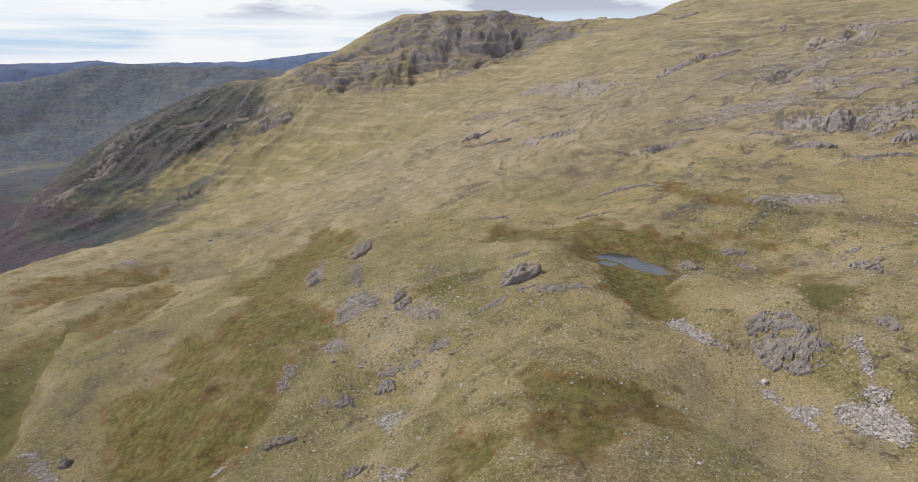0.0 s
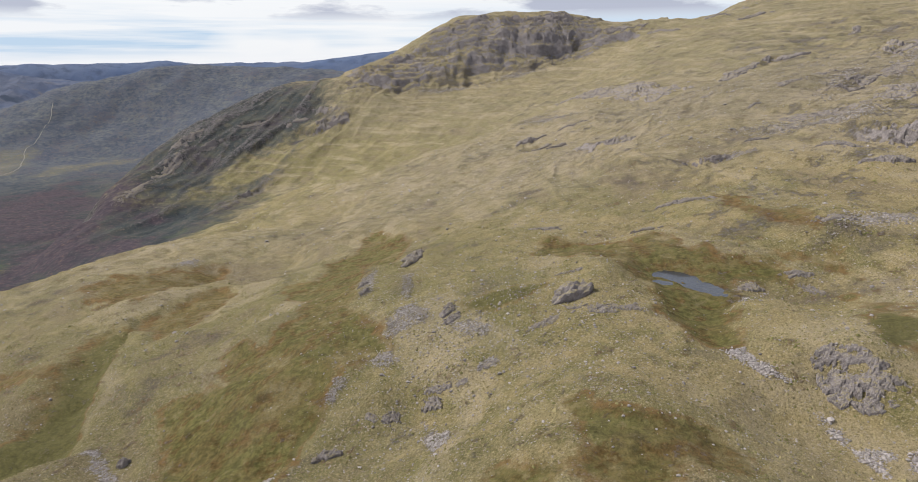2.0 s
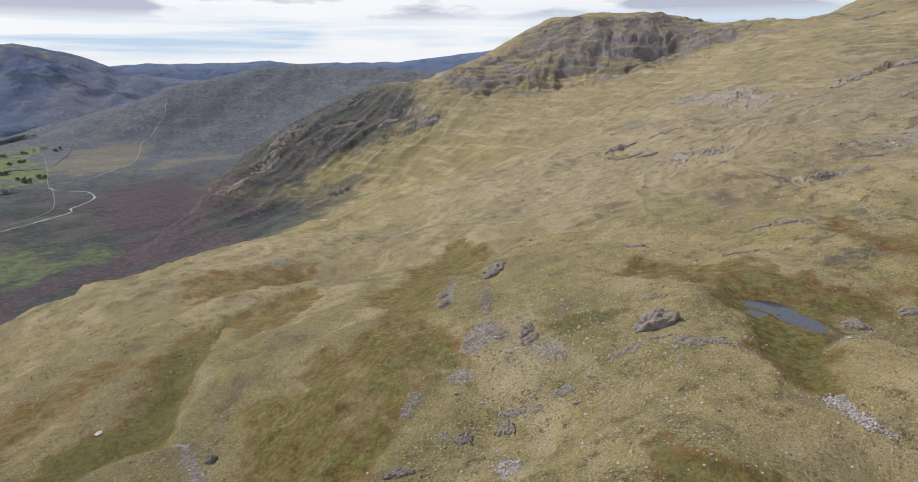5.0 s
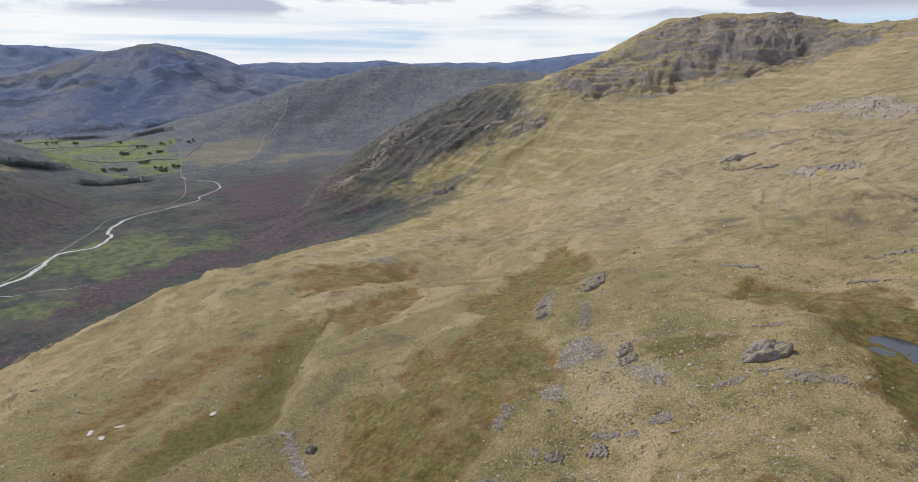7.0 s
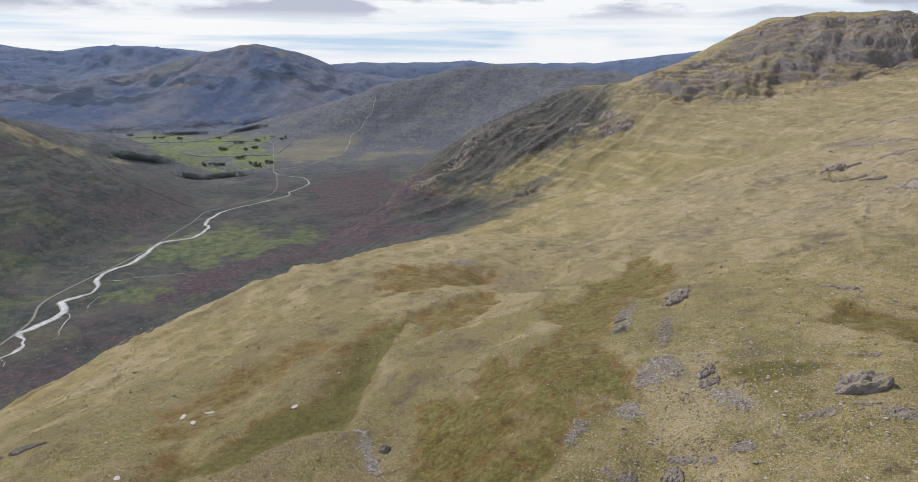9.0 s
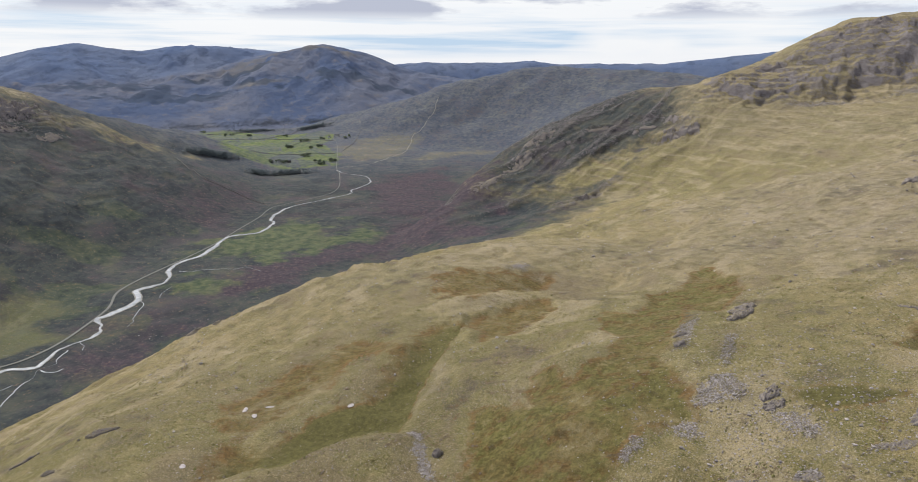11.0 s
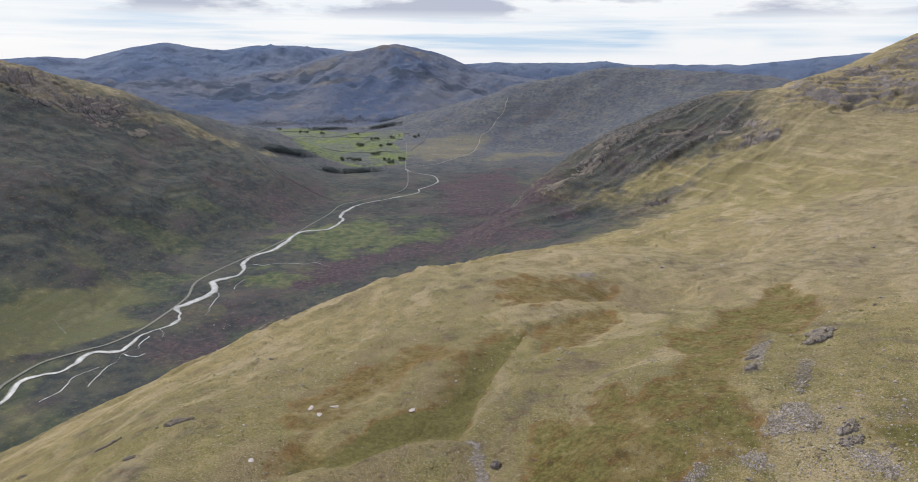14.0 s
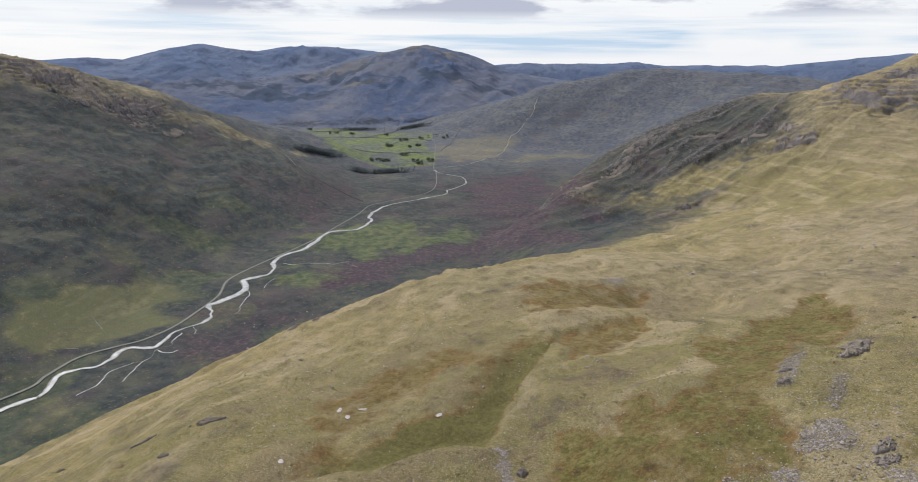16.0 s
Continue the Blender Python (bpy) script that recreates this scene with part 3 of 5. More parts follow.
OLIVE_NEAR = [(-626, 114), (-626, 141), (-586, 161), (-559, 122), (-555, 97)]
FIELD_MAIN = [(-2328, 1547), (-2336, 1700), (-2047, 1690), (-1907, 1851), (-1781, 1791), (-1681, 1631), (-1483, 1519), (-1356, 1365), (-1421, 1236), (-1509, 1221), (-1574, 1186), (-1664, 1167)]
FIELD_TAN = [(-1643, 1668), (-1634, 1799), (-1475, 1881), (-1424, 1851), (-1313, 1587), (-1317, 1426), (-1419, 1454)]
TAN_BAND = [(-1307, 1670), (-1183, 1864), (-1096, 1871), (-1158, 1628), (-1211, 1579)]
GREENS = [GREEN_FLAT, GREEN_BECK, GREEN_BAND]
OLIVES = [OLIVE_FOOT, OLIVE_NEAR]
TANS = [TAN_BAND]
RIVER = [(-560, -220), (-595, -60), (-631, 115), (-632, 131), (-650, 148), (-666, 162), (-663, 176), (-657, 190), (-667, 207), (-680, 226), (-662, 249), (-681, 272), (-690, 293), (-689, 316), (-706, 334), (-738, 347), (-739, 356), (-747, 392), (-766, 414), (-791, 423), (-793, 431), (-793, 463), (-817, 489), (-835, 499), (-857, 533), (-868, 578), (-911, 644), (-924, 672), (-907, 718), (-941, 781), (-973, 800), (-1025, 890), (-1026, 978), (-1027, 1073), (-1057, 1115), (-1075, 1187), (-1115, 1242), (-1168, 1277), (-1234, 1277), (-1292, 1301)]
ROAD = [(-600, -160), (-625, 0), (-653, 121), (-672, 149), (-694, 186), (-694, 220), (-691, 248), (-702, 285), (-726, 324), (-762, 372), (-807, 408), (-833, 454), (-859, 518), (-876, 561), (-906, 627), (-959, 718), (-1002, 794), (-1051, 865), (-1058, 919), (-1077, 1075), (-1226, 1245), (-1320, 1329), (-1510, 1525), (-1679, 1695), (-1762, 1759)]
PASS_ROAD = [(-1325, 1339), (-1299, 1381), (-1286, 1458), (-1317, 1577), (-1360, 1699), (-1459, 1861), (-1467, 1913), (-1488, 2004), (-1506, 2064), (-1543, 2131)]
STREAM_SIDE = [(-821, 505), (-803, 513), (-795, 528), (-769, 552), (-757, 575), (-722, 572)]
STREAM_A = [(-762, 412), (-734, 398), (-702, 372), (-687, 355)]
STREAM_B = [(-745, 428), (-761, 446), (-773, 461)]
STREAM_C = [(-679, 285), (-655, 265), (-653, 248), (-637, 234), (-629, 214), (-618, 202), (-609, 195)]
STREAM_D = [(-640, 219), (-634, 194), (-627, 185), (-617, 172), (-609, 157)]
STREAM_E = [(-690, 308), (-673, 302), (-665, 294)]
STREAM_F = [(-781, 222), (-762, 221), (-747, 225)]
STREAM_G = [(-726, 164), (-716, 173)]
STREAM_H = [(-724, 180), (-716, 193)]
STREAM_I = [(-653, 248), (-639, 254), (-639, 263)]
STREAM_J = [(-722, 245), (-714, 248)]
FELL_WALL = [(-1399, 885), (-1249, 841), (-1206, 858), (-1165, 874), (-1097, 886)]
# crag faces: drop, and the foot from west to east
HIGH_FACES = [
    (38, [(-35, 1426), (-4, 1430), (39, 1423), (90, 1432), (141, 1444), (191, 1496)]),
    (30, [(-131, 1366), (-81, 1370), (-18, 1373), (48, 1366), (85, 1397)]),
    (24, [(-185, 1332), (-152, 1334), (-129, 1333), (-89, 1332), (-63, 1352)]),
    (24, [(-335, 1352), (-293, 1335), (-248, 1310), (-223, 1296), (-185, 1335)]),
    (9, [(-67, 1334), (-40, 1331), (-15, 1343)]),
    (18, [(177, 1454), (210, 1442), (252, 1432), (278, 1441)]),
]
CREST_FACES = [
    (14, [(-194, 1398), (-146, 1404), (-97, 1421), (-35, 1427)]),
    (14, [(-254, 1384), (-207, 1400), (-160, 1425), (-98, 1443)]),
    (12, [(-187, 1446), (-111, 1455), (-35, 1467), (41, 1482)]),
]
SPUR_FACES = [
    (20, [(-432, 1248), (-371, 1210), (-333, 1214), (-282, 1219)]),
    (9, [(-450, 1293), (-393, 1295), (-338, 1260), (-300, 1243)]),
    (11, [(-441, 996), (-420, 1016), (-410, 1055)]),
    (8, [(-531, 1230), (-500, 1252), (-468, 1274)]),
    (8, [(-594, 1121), (-554, 1174), (-519, 1194), (-480, 1206)]),
]
SLOPE_FACES = [
    (6, [(50, 528), (58, 516), (68, 466), (86, 464)]),
    (5, [(97, 359), (106, 347), (118, 353), (128, 352)]),
    (9, [(172, 337), (181, 317), (188, 305), (200, 308)]),
    (8, [(201, 441), (212, 440), (233, 459), (277, 520)]),
    (12, [(300, 560), (356, 631), (399, 668), (488, 790)]),
    (6, [(5, 636), (16, 613), (35, 646)]),
    (8, [(262, 721), (303, 779), (321, 758)]),
]
CRAG_FACES = HIGH_FACES + CREST_FACES + SPUR_FACES + SLOPE_FACES
OUTCROPS_NEAR_A = [
    (-17, 139, 8.92, 4.05, 145), (-16, 143, 8.16, 2.06, 169), (-26, 136, 6.5, 3.2, 162), (-39, 126, 6.37, 3.68, 32), (-19, 102, 5.34, 2.55, 154), (11, 158, 9.13, 1.39, 19),
    (26, 160, 18.9, 2.21, 176), (21, 188, 8.25, 1.81, 160), (-40, 271, 12.5, 3.65, 52), (-48, 209, 4.15, 3.74, 1), (-14, 171, 4.64, 3.36, 29), (90, 122, 6.58, 2.63, 109),
    (66, 129, 4.98, 3.7, 167), (70, 118, 6.19, 3.03, 158), (74, 117, 2.06, 1.65, 173), (-10, 142, 4.36, 1.31, 179), (-3, 144, 5.92, 1.31, 13), (-24, 178, 6.63, 1.41, 128),
]
OUTCROPS_NEAR_B = [
    (-31, 137, 4.46, 1.47, 139), (-101, 146, 3.85, 5.78, 54), (-16, 176, 8.19, 3.85, 71), (-39, 266, 18.9, 5.65, 85), (-51, 221, 5.24, 3.53, 64), (-240, 85, 7.99, 3.2, 82),
    (-223, 104, 13.6, 3.58, 52), (-213, 82, 4.12, 2.18, 77), (-368, 63, 23.3, 5.6, 129), (-281, 65, 3.03, 2.43, 77), (-351, 227, 17.5, 2.88, 106), (-352, 245, 15.9, 2.52, 130),
]
OUTCROPS_NEAR = OUTCROPS_NEAR_A + OUTCROPS_NEAR_B
OUTCROPS_UPPER_A = [
    (17, 271, 15.1, 3.06, 144), (54, 246, 10.1, 2.84, 14), (72, 277, 14, 4.26, 138), (80, 275, 14.4, 3.19, 132), (61, 502, 53.2, 4.19, 104), (77, 478, 43, 4, 110),
    (43, 555, 15.6, 7.16, 10), (23, 633, 24.9, 8.14, 20), (33, 582, 19.2, 6.43, 12), (108, 352, 16.9, 4.74, 167), (122, 352, 13.7, 2.06, 163), (136, 364, 10.7, 3.56, 179),
    (219, 450, 22.8, 6.39, 6), (245, 476, 39.7, 6.85, 50), (177, 325, 20.3, 3.05, 124), (189, 311, 26.6, 7.99, 155), (162, 285, 18.1, 7.24, 131), (163, 325, 20, 4, 131),
]
OUTCROPS_UPPER_B = [
    (176, 260, 21.7, 4.63, 170), (197, 277, 12, 8.73, 17), (362, 619, 117, 7.85, 47), (478, 739, 80.4, 14.5, 109), (369, 599, 38.5, 6.42, 108), (305, 762, 41.2, 10.5, 168),
    (242, 547, 42.6, 6.55, 39), (245, 724, 62, 8.37, 49), (88, 192, 7.01, 2.4, 168), (70, 185, 12.4, 3.79, 27), (89, 186, 6.87, 1.96, 130), (106, 154, 15.7, 3.55, 76),
    (114, 175, 4.93, 2.37, 172), (108, 214, 13.4, 3.13, 153), (138, 229, 18.3, 2.23, 43), (129, 205, 4.66, 1.35, 27), (102, 892, 110, 7.39, 102), (147, 761, 149, 6.38, 105),
]
OUTCROPS_UPPER_C = [
    (63, 638, 23.5, 5.29, 167), (99, 418, 8.46, 1.97, 17), (211, 305, 39.7, 5.43, 35), (177, 390, 43.1, 3.13, 148), (161, 441, 10.5, 3.01, 26), (266, 396, 38.3, 5.23, 150),
    (225, 393, 65.7, 4.13, 52), (244, 348, 16.9, 4.66, 31),
]
OUTCROPS_SKYLINE = [
    (464, 1322, 57.6, 11.5, 6), (430, 1440, 48.1, 8.24, 2), (239, 1473, 81.8, 13.6, 172), (315, 1389, 50.2, 7.81, 140), (-68, 1499, 68.6, 9.61, 9), (26, 1509, 62.1, 8.28, 10),
    (128, 1512, 97.1, 11.1, 12), (-138, 1477, 54.2, 9.49, 166), (466, 940, 32.7, 9.58, 56), (-232, 1403, 51.9, 10.4, 4), (198, 479, 22.5, 3.31, 31), (165, 563, 16.1, 3.22, 122),
    (276, 496, 43.4, 4.14, 42), (317, 476, 45.9, 4.7, 114), (221, 352, 22.8, 3.04, 3), (170, 368, 14.8, 2.23, 127),
]
OUTCROPS_UPPER = OUTCROPS_UPPER_A + OUTCROPS_UPPER_B + OUTCROPS_UPPER_C + OUTCROPS_SKYLINE
OUTCROPS_FAR_A = [
    (-404, 1256, 48.2, 14.5, 26), (-330, 1222, 60, 9, 8), (-361, 1279, 36.3, 9.69, 161), (-553, 1173, 41.6, 8.32, 50), (-426, 1020, 35.9, 8.2, 35), (-458, 979, 17.7, 5.02, 65),
    (-495, 1245, 49, 7.35, 52), (-601, 1106, 79.6, 8.1, 77), (-595, 1185, 62.3, 7.28, 54), (-612, 1021, 73.8, 6.6, 76), (-1461, 425, 76.4, 25, 121), (-1448, 567, 138, 17, 118),
    (-1401, 452, 53.8, 13.4, 106), (-1377, 534, 44.4, 6.76, 123), (-1372, 609, 61.1, 6.88, 117),
]
OUTCROPS_FAR = OUTCROPS_FAR_A


def lattice(ix, iy, seed):
    h = (ix * 374761393 + iy * 668265263 + seed * 1442695041) & 0xFFFFFFFF
    h = ((h ^ (h >> 13)) * 1274126177) & 0xFFFFFFFF
    return ((h ^ (h >> 16)) & 0xFFFF) / 65535.0


def vnoise(x, y, seed=0):
    """Smooth value noise, -1 to 1."""
    ix, iy = np.floor(x).astype(np.int64), np.floor(y).astype(np.int64)
    fx, fy = x - ix, y - iy
    fx, fy = fx * fx * fx * (fx * (fx * 6 - 15) + 10), fy * fy * fy * (fy * (fy * 6 - 15) + 10)
    a, b = lattice(ix, iy, seed), lattice(ix + 1, iy, seed)
    c, d = lattice(ix, iy + 1, seed), lattice(ix + 1, iy + 1, seed)
    return (a + (b - a) * fx + (c - a) * fy + (a - b - c + d) * fx * fy) * 2 - 1


def fbm(x, y, octaves=4, seed=0, gain=0.5):
    total, amp = 0.0, 1.0
    for k in range(octaves):
        total = total + amp * vnoise(x * 0.8 - y * 0.6, x * 0.6 + y * 0.8, seed + k)
        x, y, amp = x * 2.03 + 17.1, y * 2.03 - 9.7, amp * gain
    return total


def ridged(x, y, octaves=4, seed=0):
    total, amp = 0.0, 1.0
    for k in range(octaves):
        total = total + amp * (1 - 2 * np.abs(vnoise(x * 0.8 - y * 0.6, x * 0.6 + y * 0.8, seed + k)))
        x, y, amp = x * 2.1 + 5.3, y * 2.1 + 3.9, amp * 0.5
    return total


def step(a, b, v):
    u = np.clip((v - a) / (b - a), 0, 1)
    return u * u * (3 - 2 * u)


def cells(x, y, size, seed):
    """The nearest of jittered lattice points: a random value for each cell, and the distance to its edge."""
    u, w = x / size, y / size
    iu, iw = np.floor(u).astype(np.int64), np.floor(w).astype(np.int64)
    d1, d2, val = np.full(u.shape, 9.0), np.full(u.shape, 9.0), np.zeros(u.shape)
    for du in (-1, 0, 1):
        for dw in (-1, 0, 1):
            px = iu + du + 0.1 + 0.8 * lattice(iu + du, iw + dw, seed)
            py = iw + dw + 0.1 + 0.8 * lattice(iu + du, iw + dw, seed + 1)
            d = np.hypot(u - px, w - py)
            near = d < d1
            d2 = np.where(near, d1, np.minimum(d2, d))
            val = np.where(near, lattice(iu + du, iw + dw, seed + 2), val)
            d1 = np.minimum(d1, d)
    return val, d2 - d1


class Surface:
    """A thin plate laid through spot heights."""

    def __init__(self, spots, stiff=0.0):
        self.p = np.array(spots, float)
        q = self.p[:, :2] / 500.0
        n = len(q)
        k = self.kernel(q[:, None, :] - q[None, :, :]) + stiff * np.eye(n)
        pm = np.c_[np.ones(n), q]
        full = np.block([[k, pm], [pm.T, np.zeros((3, 3))]])
        self.w = np.linalg.solve(full, np.r_[self.p[:, 2], 0, 0, 0])

    @staticmethod
    def kernel(d):
        r2 = (d ** 2).sum(-1)
        return 0.5 * r2 * np.log(r2 + 1e-9)

    def __call__(self, x, y):
        shape = x.shape
        x, y = x.ravel() / 500.0, y.ravel() / 500.0
        h = self.w[-3] + self.w[-2] * x + self.w[-1] * y
        for (sx, sy, _), w in zip(self.p, self.w):
            r2 = (x - sx / 500.0) ** 2 + (y - sy / 500.0) ** 2
            h = h + w * 0.5 * r2 * np.log(r2 + 1e-9)
        return h.reshape(shape)


fell_surface = Surface(NEAR_KNOLLS + NEAR_SLOPES + CRAG_RIDGE + CRAG_BACK + BECK_SIDE + DALE_EDGE, 0.0002)
east_surface = Surface(EAST_FELL, 0.0002)
pass_surface = Surface(PASS_HILL, 0.0002)
# far skylines: bearing in degrees from +y and slope to the summit
PEAK = [(-60, -0.02), (-53.9, -0.006), (-51.9, 0.004), (-49.9, 0.0112), (-47, 0.020), (-45.5, 0.0255), (-44, 0.0205), (-42, 0.014), (-40.4, 0.0026), (-39.2, -0.0057), (-36.9, -0.0164), (-30, -0.03)]
RANGE = [(-90, 0.0), (-77.3, -0.0016), (-75.2, -0.0013), (-71.8, 0.003), (-69.5, 0.0004), (-67.8, 0.009), (-65.7, 0.0173), (-63.8, 0.0225), (-61.8, 0.0168), (-59.5, 0.0134), (-57.2, 0.0204), (-53.8, 0.0212), (-49.9, 0.0153), (-47.5, 0.01), (-43, -0.004), (-40, -0.03)]
COAST = [(-120, 0.0), (-39.9, -0.003), (-36.9, 0.0004), (-35.4, -0.0009), (-32, 0.0003), (-29.6, 0.0012), (-27.7, 0.0033), (-26.4, 0.0003), (-25.5, -0.0022), (-22.5, -0.0004), (-17, -0.0003), (-16, 0.0018), (-14.3, 0.005), (-10.8, 0.0125), (-8.3, 0.0164), (0, 0.02), (60, 0.02), (120, 0.0)]
EYE_LEVEL = 273.0


def to_line(x, y, line):
    """The distance to a polyline."""
    best = np.full(np.shape(x), 1e9)
    for (ax, ay), (bx, by) in zip(line, line[1:]):
        dx, dy = bx - ax, by - ay
        u = np.clip(((x - ax) * dx + (y - ay) * dy) / (dx * dx + dy * dy), 0, 1)
        best = np.minimum(best, (x - ax - u * dx) ** 2 + (y - ay - u * dy) ** 2)
    return np.sqrt(best)


def smooth_max(a, b, k):
    h = np.clip(0.5 + 0.5 * (a - b) / k, 0, 1)
    return b + (a - b) * h + k * h * (1 - h)


def skyline(x, y, profile, near, far, rough=1.0):
    d, bearing = np.hypot(x, y), np.degrees(np.arctan2(x, y))
    top = EYE_LEVEL + np.interp(bearing, *zip(*profile)) * far
    rise = step(near, far, d) ** 0.8
    spur = 1 + rough * (0.10 * ridged(bearing * 0.20, d / 520.0, 4, 71) + 0.05 * ridged(bearing * 0.9, d / 160.0, 3, 76)) * step(0, 0.4, rise) * (1 - step(0.85, 1.0, rise))
    return -20 + (top + 20) * np.clip(rise * spur, 0, 1) - np.maximum(d - far, 0) * 0.15


def valley_floor(x, y):
    d = np.hypot(x, y)
    calm = step(10, 70, np.minimum(to_line(x, y, RIVER), to_line(x, y, ROAD)))
    return -14 + 16 * step(1750, 2700, d) + 1.8 * calm * fbm(x / 60, y / 60, 3, 5) - 5 * step(950, 1700, d)


def broad(x, y):
    """The landforms without their small relief."""
    valley = valley_floor(x, y)
    d = np.hypot(x, y)
    fell = fell_surface(x, y)
    fell = np.minimum(fell, 470 + 0 * fell)
    fell = np.where(y < -150, np.minimum(fell, 260), fell)
    east = np.minimum(east_surface(x, y), 340)
    east = east - 400 * step(2150, 2600, d) * (x < -500)
    east = np.where(x > -600, -60, east)
    hard = np.minimum(pass_surface(x, y), 275)
    hard = np.where((y < 1500) | (x > 200), -80, hard)
    h = smooth_max(valley, fell, 14.0)
    h = smooth_max(h, np.maximum(east, -80), 14.0)
    h = smooth_max(h, np.maximum(hard, -80), 10.0)
    for profile, near, far, rough in ((PEAK, 2750, 4300, 1.0), (RANGE, 3300, 4680, 0.8), (COAST, 4350, 4850, 0.15)):
        h = np.maximum(h, skyline(x, y, profile, near, far, rough))
    return h


def oval(x, y, e, warp=0.0, size=9.0, seed=3):
    """Distance from an oval's centre, 1 on its edge; the edge wanders with warp."""
    cx, cy, a, b, rot = e[:5]
    c, s = math.cos(math.radians(rot)), math.sin(math.radians(rot))
    dx, dy = x - cx, y - cy
    r = np.hypot((dx * c + dy * s) / a, (-dx * s + dy * c) / b)
    return r


def patches(x, y, ovals, wander=0.35, size=8.0, seed=40, soft=0.35):
    """1 inside any of the ovals, 0 outside, with a wandering edge."""
    wob = wander * fbm(x / size, y / size, 4, seed)
    out = np.zeros_like(x)
    for e in ovals:
        near = (np.abs(x - e[0]) < 2.2 * e[2]) & (np.abs(y - e[1]) < 2.2 * e[2])
        if near.any():
            r = oval(x[near], y[near], e) + wob[near]
            out[near] = np.maximum(out[near], 1 - step(1 - soft, 1 + soft, r))
    return out


def region(x, y, outlines, wander=2.0, size=7.0, seed=40, soft=1.5):
    """1 inside any of the outlines, 0 outside; the edge wanders by that many metres."""
    out = np.zeros_like(x)
    for line in outlines:
        p = np.array(line, float)
        pad = wander * 2 + soft * 2
        near = (x > p[:, 0].min() - pad) & (x < p[:, 0].max() + pad) & (y > p[:, 1].min() - pad) & (y < p[:, 1].max() + pad)
        if not near.any():
            continue
        xs, ys = x[near], y[near]
        odd = np.zeros(xs.shape, bool)
        for (ax, ay), (bx, by) in zip(p, np.roll(p, -1, 0)):
            if ay != by:
                odd ^= ((ay > ys) != (by > ys)) & (xs < (bx - ax) * (ys - ay) / (by - ay) + ax)
        d = to_line(xs, ys, [*map(tuple, p), tuple(p[0])]) * np.where(odd, 1, -1) + wander * fbm(xs / size, ys / size, 4, seed)
        out[near] = np.maximum(out[near], step(-soft, soft, d))
    return out


def mounds(x, y, ovals, rise):
    out = np.zeros_like(x)
    for e in ovals:
        near = (np.abs(x - e[0]) < 2.6 * e[2]) & (np.abs(y - e[1]) < 2.6 * e[2])
        if near.any():
            r = oval(x[near], y[near], e)
            out[near] += rise(e) * np.exp(-(r ** 2) * 1.2)
    return out


def faces(h, x, y):
    """Broken ground and steep crag faces with grass shelves behind them."""
    for e in BROKEN:
        near = (np.abs(x - e[0]) < 1.5 * e[2]) & (np.abs(y - e[1]) < 1.5 * e[2])
        if near.any():
            xs, ys = x[near], y[near]
            m = 1 - step(0.5, 1.2, oval(xs, ys, e) + 0.3 * fbm(xs / 40, ys / 40, 3, 61))
            wide, _ = cells(xs * 0.7, ys * 1.3, 4 + 2.2 * e[5], 161)
            slim, _ = cells(xs + 0.3 * ys, ys * 1.2, 2 + 0.9 * e[5], 171)
            bed = (h[near] - 0.10 * xs) / 9.0 + 0.5 * fbm(xs / 60, ys / 60, 2, 68)
            bed = bed - np.floor(bed)
            h[near] += m * 1.1 * e[5] * (step(0.45, 0.8, bed) - bed) * step(3.5, 5.5, e[5] + 0 * bed)
            h[near] += m * e[5] * (0.30 * ridged(xs / 38, ys / 22, 3, 63) + 0.16 * (wide - 0.5) + 0.14 * (slim - 0.5))
    for k, (drop, line) in enumerate(CRAG_FACES):
        p = np.array(line, float)
        pad = 5 * drop + 10
        near = (x > p[:, 0].min() - pad) & (x < p[:, 0].max() + pad) & (y > p[:, 1].min() - pad) & (y < p[:, 1].max() + pad)
        if not near.any():
            continue
        xs, ys = x[near], y[near]
        u, along = beside(xs, ys, line, True)
        col, _ = cells(xs, ys * 0.5, 0.22 * drop + 1.5, 181 + k)
        u = u + 0.015 * drop * (col - 0.5) * 2 + 0.22 * drop * fbm(xs / (1.8 * drop), ys / (1.4 * drop), 3, 200 + k)
        end = step(0.0, 0.2, along) * step(1.0, 0.8, along)
        tall = 0.66 * drop * (0.6 + 0.6 * np.abs(fbm(along * 6, along * 0 + k, 2, 210)))
        rise = 0.6 * step(0, 0.2 * drop, u) + 0.4 * step(0.36 * drop, 0.55 * drop, u + 0.12 * drop * (col - 0.5)) - 0.5
        h[near] += end * tall * rise * np.exp(-(np.maximum(np.abs(u - 0.2 * drop) - 0.3 * drop, 0) / (1.1 * drop)) ** 2)
    return h


